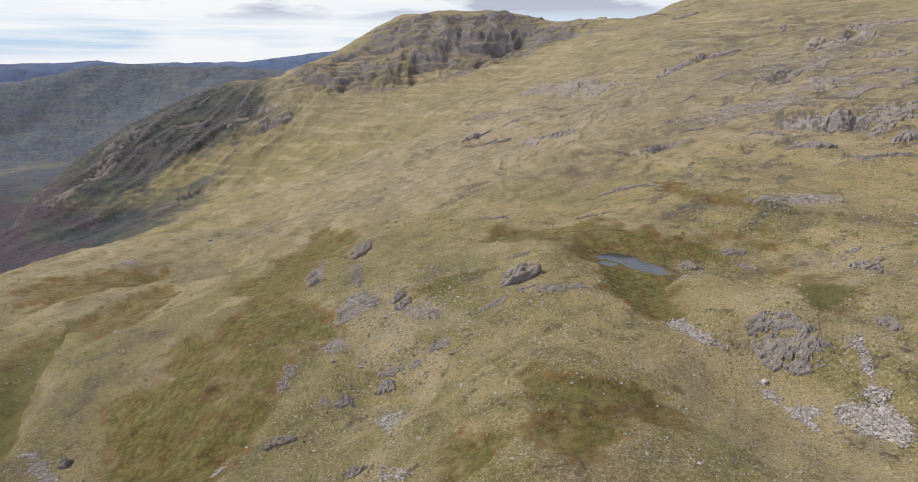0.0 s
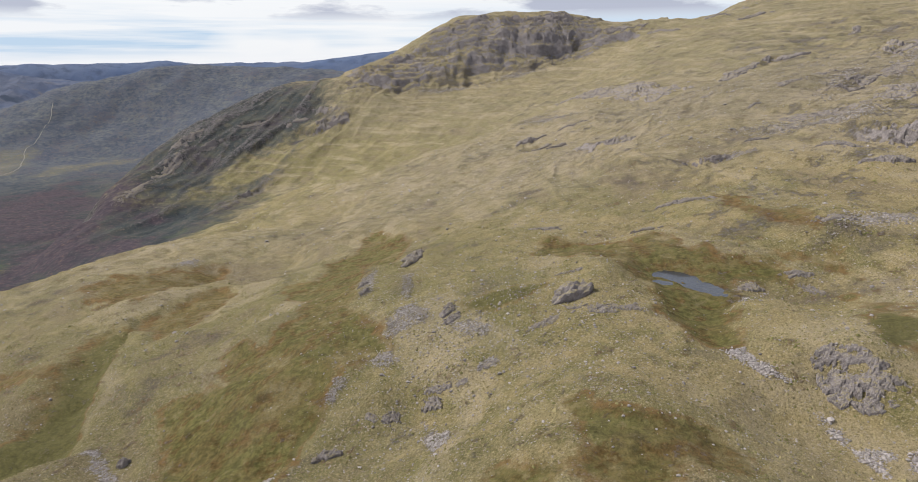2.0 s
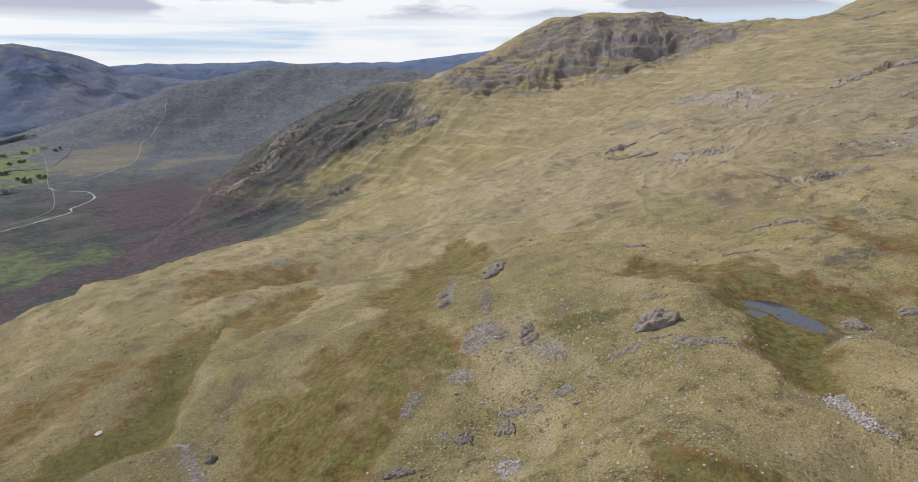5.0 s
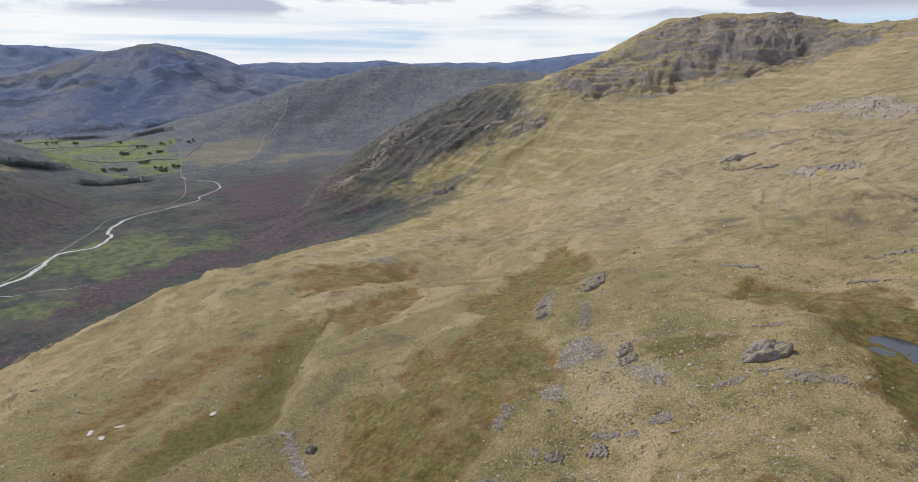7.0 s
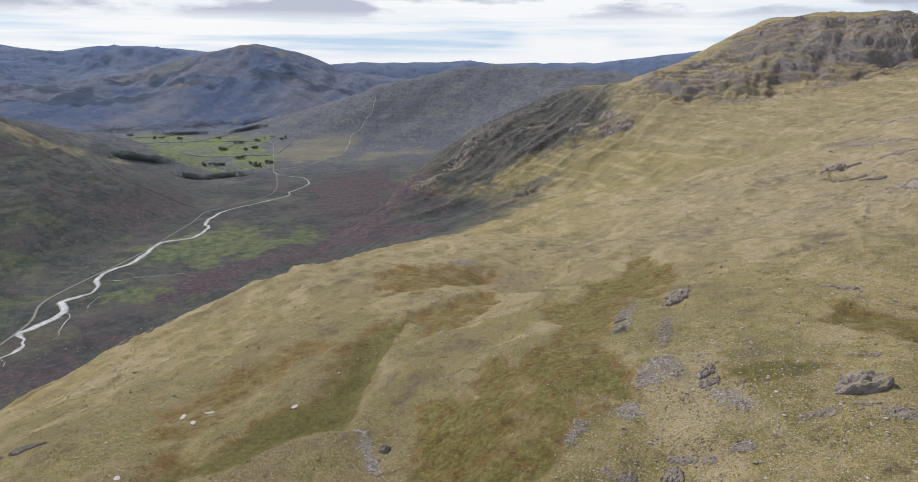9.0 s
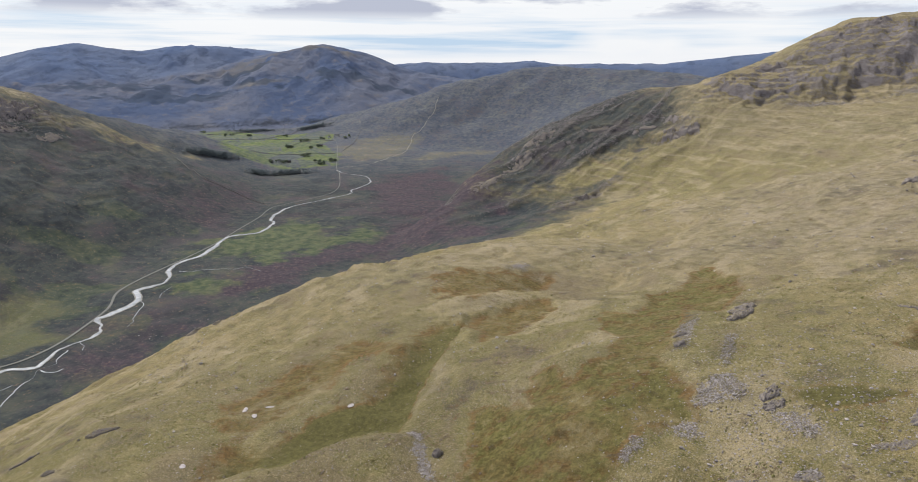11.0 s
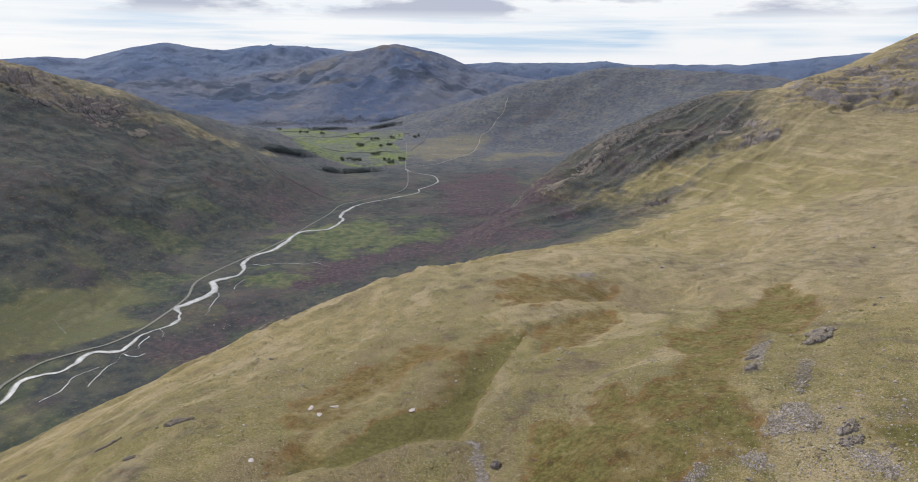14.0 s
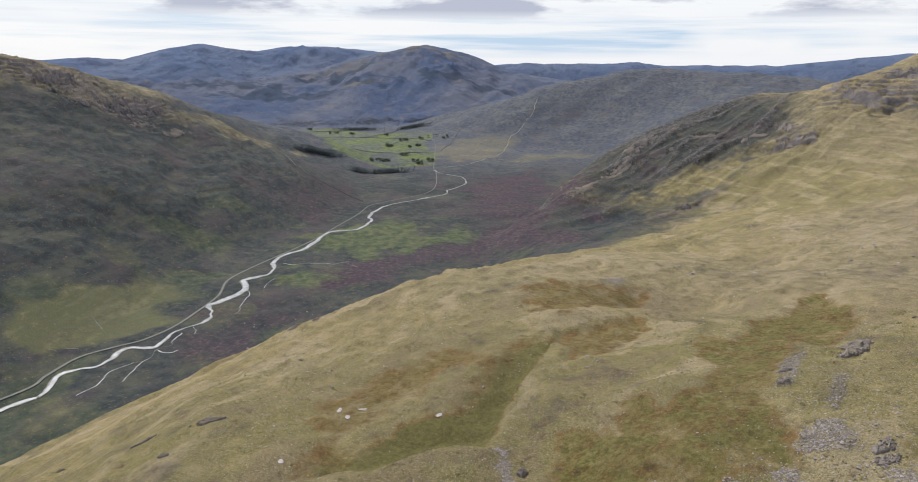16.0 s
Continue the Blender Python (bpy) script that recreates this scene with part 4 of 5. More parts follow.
def beside(x, y, line, run=False):
    """The distance to a line, above zero on its left; with run also how far along the line, 0 to 1."""
    best, sign, along = np.full(np.shape(x), 1e9), np.ones(np.shape(x)), np.zeros(np.shape(x))
    for k, ((ax, ay), (bx, by)) in enumerate(zip(line, line[1:])):
        dx, dy = bx - ax, by - ay
        u = np.clip(((x - ax) * dx + (y - ay) * dy) / (dx * dx + dy * dy), 0, 1)
        d = np.hypot(x - ax - u * dx, y - ay - u * dy)
        sign = np.where(d < best, np.sign(dx * (y - ay) - dy * (x - ax)), sign)
        along = np.where(d < best, (k + u) / (len(line) - 1), along)
        best = np.minimum(best, d)
    return (best * sign, along) if run else best * sign


def height(x, y):
    x, y = np.asarray(x, float), np.asarray(y, float)
    h = broad(x, y)
    d = np.hypot(x, y)
    up = step(8, 40, h)                       # flats keep smooth
    h = h + up * (3.2 * fbm(x / 75, y / 75, 4, 11) * step(120, 600, d) + 1.3 * fbm(x / 30, y / 30, 3, 21) + 0.3 * ridged(x / 36, y / 36, 2, 27))
    h = h + up * 1.6 * ridged(x / 90, y / 200, 3, 15) * step(650, 1000, d) * (1 - step(2600, 2900, d))
    # benches that follow the contour, and rock strata along the spur
    h = h + up * (1.3 + 1.5 * step(250, 450, d)) * (1 - 0.85 * step(650, 900, d)) * ridged(h / 19.0 + 1.1 * fbm(x / 130, y / 130, 2, 71), x / 260, 3, 72) * step(170, 380, d) * (1 - step(2600, 2900, d))
    spur = np.exp(-((x + 520) / 260) ** 2 - ((y - 1250) / 330) ** 2)
    strata = ridged((x * 0.92 - y * 0.39) / 62, (x * 0.39 + y * 0.92) / 280, 4, 73)
    far_block, _ = cells(x, y, 15.0, 181)
    h = h + spur * (6.5 * strata + 1.5 * step(0.4, 1.0, strata) * (far_block - 0.4))
    side = step(-900, -1150, x) * (1 - step(1900, 2100, d))
    h = h + side * 4.5 * ridged((x * 0.4 + y) / 105, (x - y * 0.4) / 330, 4, 74) * up
    h = h + step(1850, 2100, d) * (x < 100) * up * 8 * ridged(x / 210, y / 250, 3, 75) * (1 - step(2900, 3000, d))
    h = h + mounds(x, y, KNOLL, lambda e: 0.22 * e[3] + 1.0) + mounds(x, y, SWELLS, lambda e: 0.8 * e[5])
    h = h - 1.1 * region(x, y, BOGS, 2.0, 9, 40, 4.0) - 1.2 * region(x, y, [SEDGE_SHELF, SEDGE_BANK, SEDGE_POOL], 2.0, 9, 41, 4.0)
    rim = beside(x, y, SPUR_EDGE)
    h = h + 1.2 * np.exp(-((rim - 5) / 6) ** 2) - 1.6 * step(-2, 4, -rim) * (1 - step(8, 24, -rim)) * (np.abs(rim) < 40)
    h = faces(h, x, y)
    h = h + up * (0.45 * fbm(x / 11, y / 11, 2, 35) * (1 - step(300, 900, d)) + 0.26 * fbm(x / 4.5, y / 4.5, 3, 31) + 0.10 * fbm(x / 1.7, y / 1.7, 2, 33))
    return h


def ground_at(x, y):
    return float(height(np.array([float(x)]), np.array([float(y)]))[0])


POOL_LEVEL = [ground_at(e[0], e[1]) - 0.35 for e in POOL]
POOL_LEVEL[1] = POOL_LEVEL[0] = min(POOL_LEVEL[:2])


def basin(h, x, y):
    for e, level in zip(POOL, POOL_LEVEL):
        r = oval(x, y, e)
        rim = level + 0.15 + 0.12 * fbm(x / 2.5, y / 2.5, 3, 47)
        m = 1 - step(1.0, 2.4, r)
        h = h + m * (rim + 0.22 * np.maximum(r - 1, 0) * np.minimum(e[2], e[3]) - h)
    for e in POOL:
        h = h - 0.5 * (1 - step(0.85, 1.1, oval(x, y, e) + 0.22 * fbm(x / 2.4, y / 2.4, 3, 48)))
    return h


def sheet(name, bearings, radii, material, paint=None):
    """A ground sheet on rings and rays round the camera's starting place."""
    b, r = np.meshgrid(np.radians(bearings), radii, indexing="ij")
    x, y = r * np.sin(b), r * np.cos(b)
    z = basin(height(x, y), x, y)
    gb, gr = np.gradient(z)
    slope = np.hypot(gr / np.gradient(r, axis=1), gb / (np.gradient(b, axis=0) * r))
    nb, nr = x.shape
    co = np.stack([x, y, z], -1).reshape(-1, 3)
    idx = np.arange(nb * nr).reshape(nb, nr)
    quads = np.stack([idx[:-1, :-1], idx[:-1, 1:], idx[1:, 1:], idx[1:, :-1]], -1).reshape(-1, 4)[:, ::-1]
    me = bpy.data.meshes.new(name)
    me.vertices.add(len(co)); me.vertices.foreach_set("co", co.ravel())
    me.loops.add(quads.size); me.loops.foreach_set("vertex_index", quads.ravel().astype(np.int32))
    me.polygons.add(len(quads))
    me.polygons.foreach_set("loop_start", np.arange(0, quads.size, 4, dtype=np.int32))
    me.polygons.foreach_set("use_smooth", np.ones(len(quads), bool))
    me.update(calc_edges=True)
    if paint:
        for key, rgb in paint(co[:, 0], co[:, 1], co[:, 2], slope.ravel()).items():
            layer = me.attributes.new(key, "FLOAT_COLOR", "POINT")
            layer.data.foreach_set("color", np.c_[rgb, np.ones(len(co))].astype(np.float32).ravel())
    me.materials.append(material)
    return new(name, me)


def paint_cover(x, y, z, slope):
    d = np.hypot(x, y)
    faint = [BOG_UPPER, SEDGE_SHELF, BOG_SLABS, BOG_FLUSH]
    bog = np.maximum(region(x, y, [o for o in BOGS if o not in faint], 3.0, 9, 50, 3.0), 0.72 * region(x, y, faint, 4.5, 12, 50, 5.5))
    sedge = region(x, y, SEDGES, 3.5, 8, 51, 4.5)
    rim = beside(x, y, SPUR_EDGE) + 0.8 * fbm(x / 4, y / 4, 3, 83)
    lee = step(-0.3, 0.8, -rim) * (1 - step(6, 26, -rim))
    clear = 1 - step(0, 1.2, rim) * (1 - step(9, 16, rim))
    bog, sedge = bog * clear, np.maximum(sedge * clear, 0.8 * lee)
    damp = region(x, y, BOGS + SEDGES, 6, 16, 82, 13) * step(110, 170, d)
    scree = np.maximum(region(x, y, SCREES + RUNS, 1.0, 3, 52, 1.2), 0.6 * patches(x, y, SCREE_FAR, 0.5, 9, 52, 0.6))
    broken = patches(x, y, BROKEN, 0.35, 30, 53, 0.5)
    stony = step(0.45, 0.95, fbm(x / 9, y / 9, 4, 54) + 0.3 * (x > 60)) * step(0.0, 0.8, fbm(x / 90, y / 90, 3, 55) + 0.5 * (x > 60))
    specks = stony * (1 - bog) * (1 - sedge) * (z > 30) * (1 - 0.5 * step(900, 1100, d))
    steep = step(0.78, 1.3, slope) * np.maximum(broken, 0.5 * step(400, 800, d))
    rock = np.maximum.reduce([0.40 * scree, 0.95 * steep, (0.16 + 0.20 * (x > 60)) * specks, (0.15 + 0.34 * fbm(x / 13, y / 13, 4, 57)) * broken])
    spur = np.exp(-((x + 540) / 230) ** 2 - ((y - 1220) / 300) ** 2)
    strata = ridged((x * 0.92 - y * 0.39) / 62, (x * 0.39 + y * 0.92) / 280, 4, 73)
    lawn = patches(x, y, SPUR_LAWN, 0.5, 30, 84, 0.6)
    rock = np.maximum(rock, step(0.15, 0.5, spur) * (0.10 + 0.40 * step(0.55, 1.2, strata)))
    rock = rock * (1 - 0.75 * lawn)
    low = 1 - step(25, 75, z)
    east = step(0, 1, (-(x + 0.35 * y) - 560) / 160.0)
    # sunlit top of the east fell, put in by thinning the dark cover
    lit_crest = step(175, 250, z + 45 * fbm(x / 110, y / 110, 4, 56))
    # the dark cover also stands for cloud shade on dale, east fell and spur
    shaded_moor = np.maximum(east * (1 - 0.55 * lit_crest), low)
    shaded_moor = np.maximum(shaded_moor, step(1900, 2200, d) * (x < 200))
    shaded_moor = np.maximum(shaded_moor, 0.78 * step(0.2, 0.7, spur) * (1 - 0.85 * lawn))
    heath = np.maximum(0.72 * region(x, y, [HEATH_MAIN], 60, 90, 58, 60), 0.45 * region(x, y, [HEATH_EAST], 60, 90, 58, 60))
    meadow = region(x, y, GREENS, 26, 34, 59, 16)
    # olive grass at the dale foot, its sunlit tone put into the mask
    olive = region(x, y, OLIVES, 22, 50, 62, 18)
    # tan fields, and the east fell's sunlit top painted in as tan
    dry = np.maximum(0.8 * region(x, y, [FIELD_TAN] + TANS, 40, 70, 64, 45), patches(x, y, EAST_LIT_TAN, 0.6, 50, 78, 0.6))
    parcel, hedge = cells(x * 0.8 + y * 0.6, y * 0.8 - x * 0.6, 95.0, 191)
    field = region(x, y, [FIELD_MAIN], 10, 50, 60, 6) * (1 - step(25, 45, z)) * (0.25 + 0.75 * parcel) * step(0.0, 0.06, hedge)
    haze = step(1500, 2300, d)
    shaded_moor = shaded_moor * (1 - 0.5 * dry) * (1 - 0.45 * olive)
    # shaded near side of the ridge, painted as duller, greener grass
    rib = region(x, y, [SHADED_RIB], 12, 40, 86, 22)
    lush = np.maximum.reduce([rib, 0.75 * step(650, 900, d) * step(-0.5, 0.2, fbm(x / 150, y / 90, 3, 85)), 0.9 * damp, 0.8 * patches(x, y, SWARD, 0.6, 16, 81, 0.6), 0.40 * (1 - step(10, 60, x) * (1 - step(300, 500, d))), 0.72 * (1 - step(-40, 30, x)) * (1 - step(280, 420, d)), (0.55 + 0.45 * step(-0.2, 0.4, fbm(x / 22, y / 22, 3, 87))) * (1 - step(-5, 30, x)) * (1 - step(190, 290, d)), olive, lawn, 0.6 * step(380, 700, d) * step(-0.1, 0.5, fbm(x / 120, y / 60, 3, 79)), 0.5 * step(0.1, 0.6, fbm(x / 45, y / 45, 3, 81))])
    dusky = np.maximum.reduce([0.8 * rib, 0.55 * damp, 0.40 * step(0.2, 0.8, fbm(x / 90, y / 42, 4, 80)) * step(220, 420, d), 0.20 * broken, 0.55 * patches(x, y, SWARD, 0.6, 16, 81, 0.6)])
    return {"cover": np.stack([bog, rock, heath * (1 - meadow)], 1), "cover2": np.stack([np.maximum.reduce([field, 0.50 * meadow, 0.34 * olive, 0.30 * low * (d < 1250) * step(0.05, 0.5, fbm(x / 70, y / 70, 4, 65)) * (1 - heath)]), sedge, shaded_moor], 1), "cover3": np.stack([haze, lush, dusky], 1), "cover4": np.stack([step(260, 480, d) * (1 - 0.40 * step(620, 950, d)) * step(100, 180, z), 0 * x, 0 * x], 1)}


def paint_hills(x, y, z, slope):
    forest = 0.8 * patches(x, y, FOREST, 1.1, 80, 76, 0.4)
    near_peak = step(-25, 25, skyline(x, y, PEAK, 2750, 4300) - np.maximum(skyline(x, y, RANGE, 3300, 4680), skyline(x, y, COAST, 4350, 4850)))
    return {"cover": np.stack([forest, patches(x, y, PASTURE, 0.5, 90, 77, 0.6), near_peak], 1)}


FAR_EDGE = 2900.0
bearings = np.r_[np.linspace(-82, -26, 330), np.linspace(-26, 20, 570)[1:], np.linspace(20, 48, 150)[1:], np.linspace(48, 278, 70)[1:]]
ring = np.r_[np.linspace(1, 55, 9), np.geomspace(60, 900, 360), np.linspace(903, 1720, 280), np.geomspace(1727, FAR_EDGE, 70)]
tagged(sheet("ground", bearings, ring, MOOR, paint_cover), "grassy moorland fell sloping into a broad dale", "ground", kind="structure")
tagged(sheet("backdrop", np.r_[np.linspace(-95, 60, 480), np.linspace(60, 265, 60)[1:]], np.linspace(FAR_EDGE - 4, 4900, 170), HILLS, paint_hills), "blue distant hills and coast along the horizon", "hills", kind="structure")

# ---- river, becks, roads and pools ----
def part(name, bm, material, parent, label=""):
    me = bpy.data.meshes.new(name)
    bm.to_mesh(me)
    bm.free()
    me.materials.append(material)
    ob = new(name, me)
    ob.parent = parent
    return tagged(ob, label) if label else ob


def spaced(line, gap, wiggle=0.0, seed=0):
    """Points along a curve through the given places, about gap apart, swaying by wiggle."""
    p = np.array(line, float)
    q = np.vstack([2 * p[0] - p[1], p, 2 * p[-1] - p[-2]])
    u = np.linspace(0, 1, 12, endpoint=False)[:, None]
    run = [0.5 * (2 * b + (c - a) * u + (2 * a - 5 * b + 4 * c - d) * u ** 2 + (3 * b - a - 3 * c + d) * u ** 3) for a, b, c, d in zip(q, q[1:], q[2:], q[3:])]
    p = np.vstack(run + [p[-1:]])
    s = np.r_[0, np.cumsum(np.hypot(*np.diff(p, axis=0).T))]
    t = np.arange(0, s[-1], gap)
    c = np.c_[np.interp(t, s, p[:, 0]), np.interp(t, s, p[:, 1])]
    if wiggle:
        d = np.gradient(c, axis=0)
        d /= np.hypot(d[:, 0], d[:, 1])[:, None] + 1e-9
        c = c + np.c_[-d[:, 1], d[:, 0]] * (wiggle * fbm(t / (wiggle * 9), t * 0 + seed, 3, 17))[:, None]
    return c


def ribbon(name, line, width, lift, material, gap=7.0, wild=0.25, seed=0, across=4, wiggle=0.0):
    """A strip laid on the ground along a line, its width wandering."""
    c = spaced(line, gap, wiggle, seed)
    d = np.gradient(c, axis=0)
    d /= np.hypot(d[:, 0], d[:, 1])[:, None] + 1e-9
    side = np.c_[-d[:, 1], d[:, 0]]
    s = np.arange(len(c)) * gap
    fall = 1 - 0.4 * step(450, 1000, c[:, 1])
    wl_, wr_ = (fall * width / 2 * (1 + wild * fbm(s / 38.0, s * 0 + k, 3, seed + k)) for k in (0, 9))
    rows = [c + side * (-wl_ + (wl_ + wr_) * k / across)[:, None] for k in range(across + 1)]
    xy = np.stack(rows, 1)
    z = height(xy[..., 0], xy[..., 1])
    z = np.maximum(z, z.mean(1, keepdims=True)) + lift
    bm = bmesh.new()
    vs = [[bm.verts.new((xy[i, k, 0], xy[i, k, 1], z[i, k])) for k in range(across + 1)] for i in range(len(c))]
    for a, b in zip(vs, vs[1:]):
        for k in range(across):
            bm.faces.new((a[k], b[k], b[k + 1], a[k + 1])[::-1]).smooth = True
    bmesh.ops.recalc_face_normals(bm, faces=bm.faces)
    if sum(f.normal.z for f in bm.faces) < 0:
        bmesh.ops.reverse_faces(bm, faces=bm.faces)
    return part(name, bm, material, None)


tagged(ribbon("water", RIVER, 4.6, 0.60, RIFFLE_GLINT, 3.0, 0.75, 80, 4, 1.6), "pale shallow river with bright riffles winding along the dale", "river", kind="structure")
tagged(ribbon("river_bank", RIVER, 7.0, 0.32, SHINGLE, 3.0, 0.8, 80, 4, 1.6), "grey shingle banks beside the river", "shingle", kind="structure")
tagged(ribbon("road", ROAD, 3.2, 0.60, TARMAC, 5.0, 0.05, 90), "narrow grey tarmac road along the dale", "road", kind="structure")
tagged(ribbon("road", PASS_ROAD, 3.2, 0.9, TRACK, 8.0, 0.3, 93, 4, 4.0), "pale narrow road climbing to the pass", "road", kind="structure")
BECKS = [(STREAM_SIDE, 1.2, "thin pale side beck joining the river")]
BECKS += [(line, 1.2, "braided shingle channel beside the river") for line in (STREAM_A, STREAM_B, STREAM_C, STREAM_D, STREAM_E, STREAM_I)]
BECKS += [(line, 0.8, "thin stony runnel on the dale side") for line in (STREAM_F, STREAM_G, STREAM_H, STREAM_J)]
for k, (line, wide, lab) in enumerate(BECKS):
    tagged(ribbon("water", line, wide * 0.7, 0.45, RIFFLE_GLINT if wide > 1.0 else SHINGLE, 1.5, 1.0, 95 + k, 2, 5.0 if wide < 1.0 else 3.5), lab, "beck", kind="structure")


def pool(e, level, seed):
    x, y, a, b, rot = e
    bm = bmesh.new()
    c, s = math.cos(math.radians(rot)), math.sin(math.radians(rot))
    rim = []
    for k in range(48):
        th = 2 * math.pi * k / 48
        r = 1.25
        u, w = a * r * math.cos(th), b * r * math.sin(th)
        rim.append(bm.verts.new((x + u * c - w * s, y + u * s + w * c, level)))
    bm.faces.new(rim)
    return part("water", bm, WATER, None)


for k, (e, level) in enumerate(zip(POOL, POOL_LEVEL)):
    tagged(pool(e, level - 0.02 * (k == 1), k), "dark still moorland pool among rushes", "pool", kind="structure")

# ---- rocks ----
def ball(level):
    bm = bmesh.new()
    bmesh.ops.create_icosphere(bm, subdivisions=level, radius=1)
    v = np.array([p.co[:] for p in bm.verts])
    f = np.array([[q.index for q in p.verts] for p in bm.faces])
    bm.free()
    return v, f


BALLS = {k: ball(k) for k in (1, 2, 3, 4)}
RNG = np.random.default_rng(7)


def block(level, planes=12, bumps=0.06, rng=RNG):
    """A broken block of rock about 1 in radius: cut flat by random planes, then roughened."""
    v, f = BALLS[level]
    n = rng.normal(size=(planes, 3))
    n /= np.linalg.norm(n, axis=1)[:, None]
    off = rng.uniform(0.55, 0.92, planes)
    dots = v @ n.T
    r = np.where(dots > 0.05, off / np.maximum(dots, 0.05), 9.0).min(1)
    r = np.minimum(r, 1.0)
    p = v * r[:, None]
    a = rng.uniform(0, 50, 2)
    p = p + v * (bumps * (fbm(p[:, 0] * 2.5 + a[0], p[:, 1] * 2.5 + p[:, 2] * 3.1 + a[1], 3, 5)))[:, None]
    return p, f


def mesh_of(name, chunks, material, smooth=False):
    off, vs, fs = 0, [], []
    for v, f in chunks:
        vs.append(v); fs.append(f + off); off += len(v)
    me = bpy.data.meshes.new(name)
    v, f = np.vstack(vs), np.vstack(fs)
    me.vertices.add(len(v)); me.vertices.foreach_set("co", v.astype(np.float32).ravel())
    me.loops.add(f.size); me.loops.foreach_set("vertex_index", f.astype(np.int32).ravel())
    me.polygons.add(len(f)); me.polygons.foreach_set("loop_start", np.arange(0, f.size, f.shape[1], dtype=np.int32))
    me.polygons.foreach_set("use_smooth", np.full(len(f), smooth))
    me.update(calc_edges=True)
    me.materials.append(material)
    return me


def turn(v, ang):
    c, s = np.cos(ang), np.sin(ang)
    return np.c_[v[:, 0] * c - v[:, 1] * s, v[:, 0] * s + v[:, 1] * c, v[:, 2]]


def joints(u, w, size, seed):
    """Jointed blocks: the height of each block's tilted top, 0 to about 1, and the distance to its edge."""
    u, w = u / size, w / size
    iu, iw = np.floor(u).astype(np.int64), np.floor(w).astype(np.int64)
    d1, d2, top = np.full(u.shape, 9.0), np.full(u.shape, 9.0), np.zeros(u.shape)
    for a in (-1, 0, 1):
        for b in (-1, 0, 1):
            r = [lattice(iu + a, iw + b, seed + k) for k in range(5)]
            px, py = iu + a + 0.1 + 0.8 * r[0], iw + b + 0.1 + 0.8 * r[1]
            d = np.maximum(np.abs(u - px), 0.8 * np.abs(w - py)) * 0.6 + 0.4 * np.hypot(u - px, w - py)
            near = d < d1
            d2 = np.where(near, d1, np.minimum(d2, d))
            top = np.where(near, r[2] + 0.7 * (r[3] - 0.5) * (u - px) + 0.7 * (r[4] - 0.3) * (w - py), top)
            d1 = np.minimum(d1, d)
    return top, d2 - d1


def outcrop(e, label, near=True, hollow=False):
    """Bedrock breaking through the turf: jointed blocks on a bed that dips back into the slope."""
    x, y, w, tall, rot = e
    seed = int(abs(x * 31 + y * 17)) % 9999
    rise = tall * (0.22 if hollow else 0.36 if near else 0.34)
    w = w if near else 1.25 * w
    deep = float(np.clip(1.3 * tall, 0.3 * w, 0.9 * w))
    size = float(np.clip(0.03 * w + 0.10 * tall, 0.35, 3.0))
    n, k = int(np.clip(w * 1.3 / (0.22 * size), 30, 150)), int(np.clip(deep * 1.3 / (0.22 * size), 24, 90))
    u, t = np.meshgrid(np.linspace(-0.65, 0.65, n), np.linspace(-0.65, 0.65, k), indexing="ij")
    lx, ly = u * w, t * deep
    r = np.hypot(u, t) * 2 + 0.42 * fbm(lx / (3.5 * size) + seed, ly / (3.5 * size), 3, 9)
    if hollow:
        r = np.maximum(r, 1.25 - 1.9 * np.hypot(u * 2 * 0.9, t * 2 + 0.3))
    big, _ = joints(lx * 0.8 + ly * 0.25 + seed, ly * 1.3, size * 2.3, seed)
    small, gap = joints(lx + 0.3 * ly + seed, ly * 1.25 + 0.1 * lx, size, seed + 7)
    tiny, _ = joints(lx + seed, ly + 0.4 * lx, size * 0.45, seed + 13)
    env = np.clip(1.15 - np.maximum(r, 0) ** 1.6, 0, 1) ** 0.6
    z = rise * env * (0.30 + 0.42 * big + 0.28 * small + 0.12 * tiny) - 0.22 * size * (gap < 0.09)
    bare = env * (0.15 + 0.5 * big + 0.5 * small)
    z = np.where(bare < (0.33 if near else 0.43), -0.25 - 0.25 * rise, z)
    c, s = math.cos(math.radians(rot)), math.sin(math.radians(rot))
    gx, gy = x + lx * c - ly * s, y + lx * s + ly * c
    base = ground_at(x, y)
    gz = height(gx, gy) - base + z - 0.08
    edge = np.zeros_like(gz, bool); edge[[0, -1], :] = True; edge[:, [0, -1]] = True
    gz = np.where(edge, gz - 0.6, gz)
    v = np.stack([gx - x, gy - y, gz], -1).reshape(-1, 3)
    idx = np.arange(n * k).reshape(n, k)
    f = np.stack([idx[:-1, :-1], idx[1:, :-1], idx[1:, 1:], idx[:-1, 1:]], -1).reshape(-1, 4)
    ob = new("rock_outcrop", mesh_of("rock_outcrop", [(v, f)], ROCK))
    ob.location = (x, y, base)
    return tagged(ob, label, "rock outcrop", "outcrops on the fell")


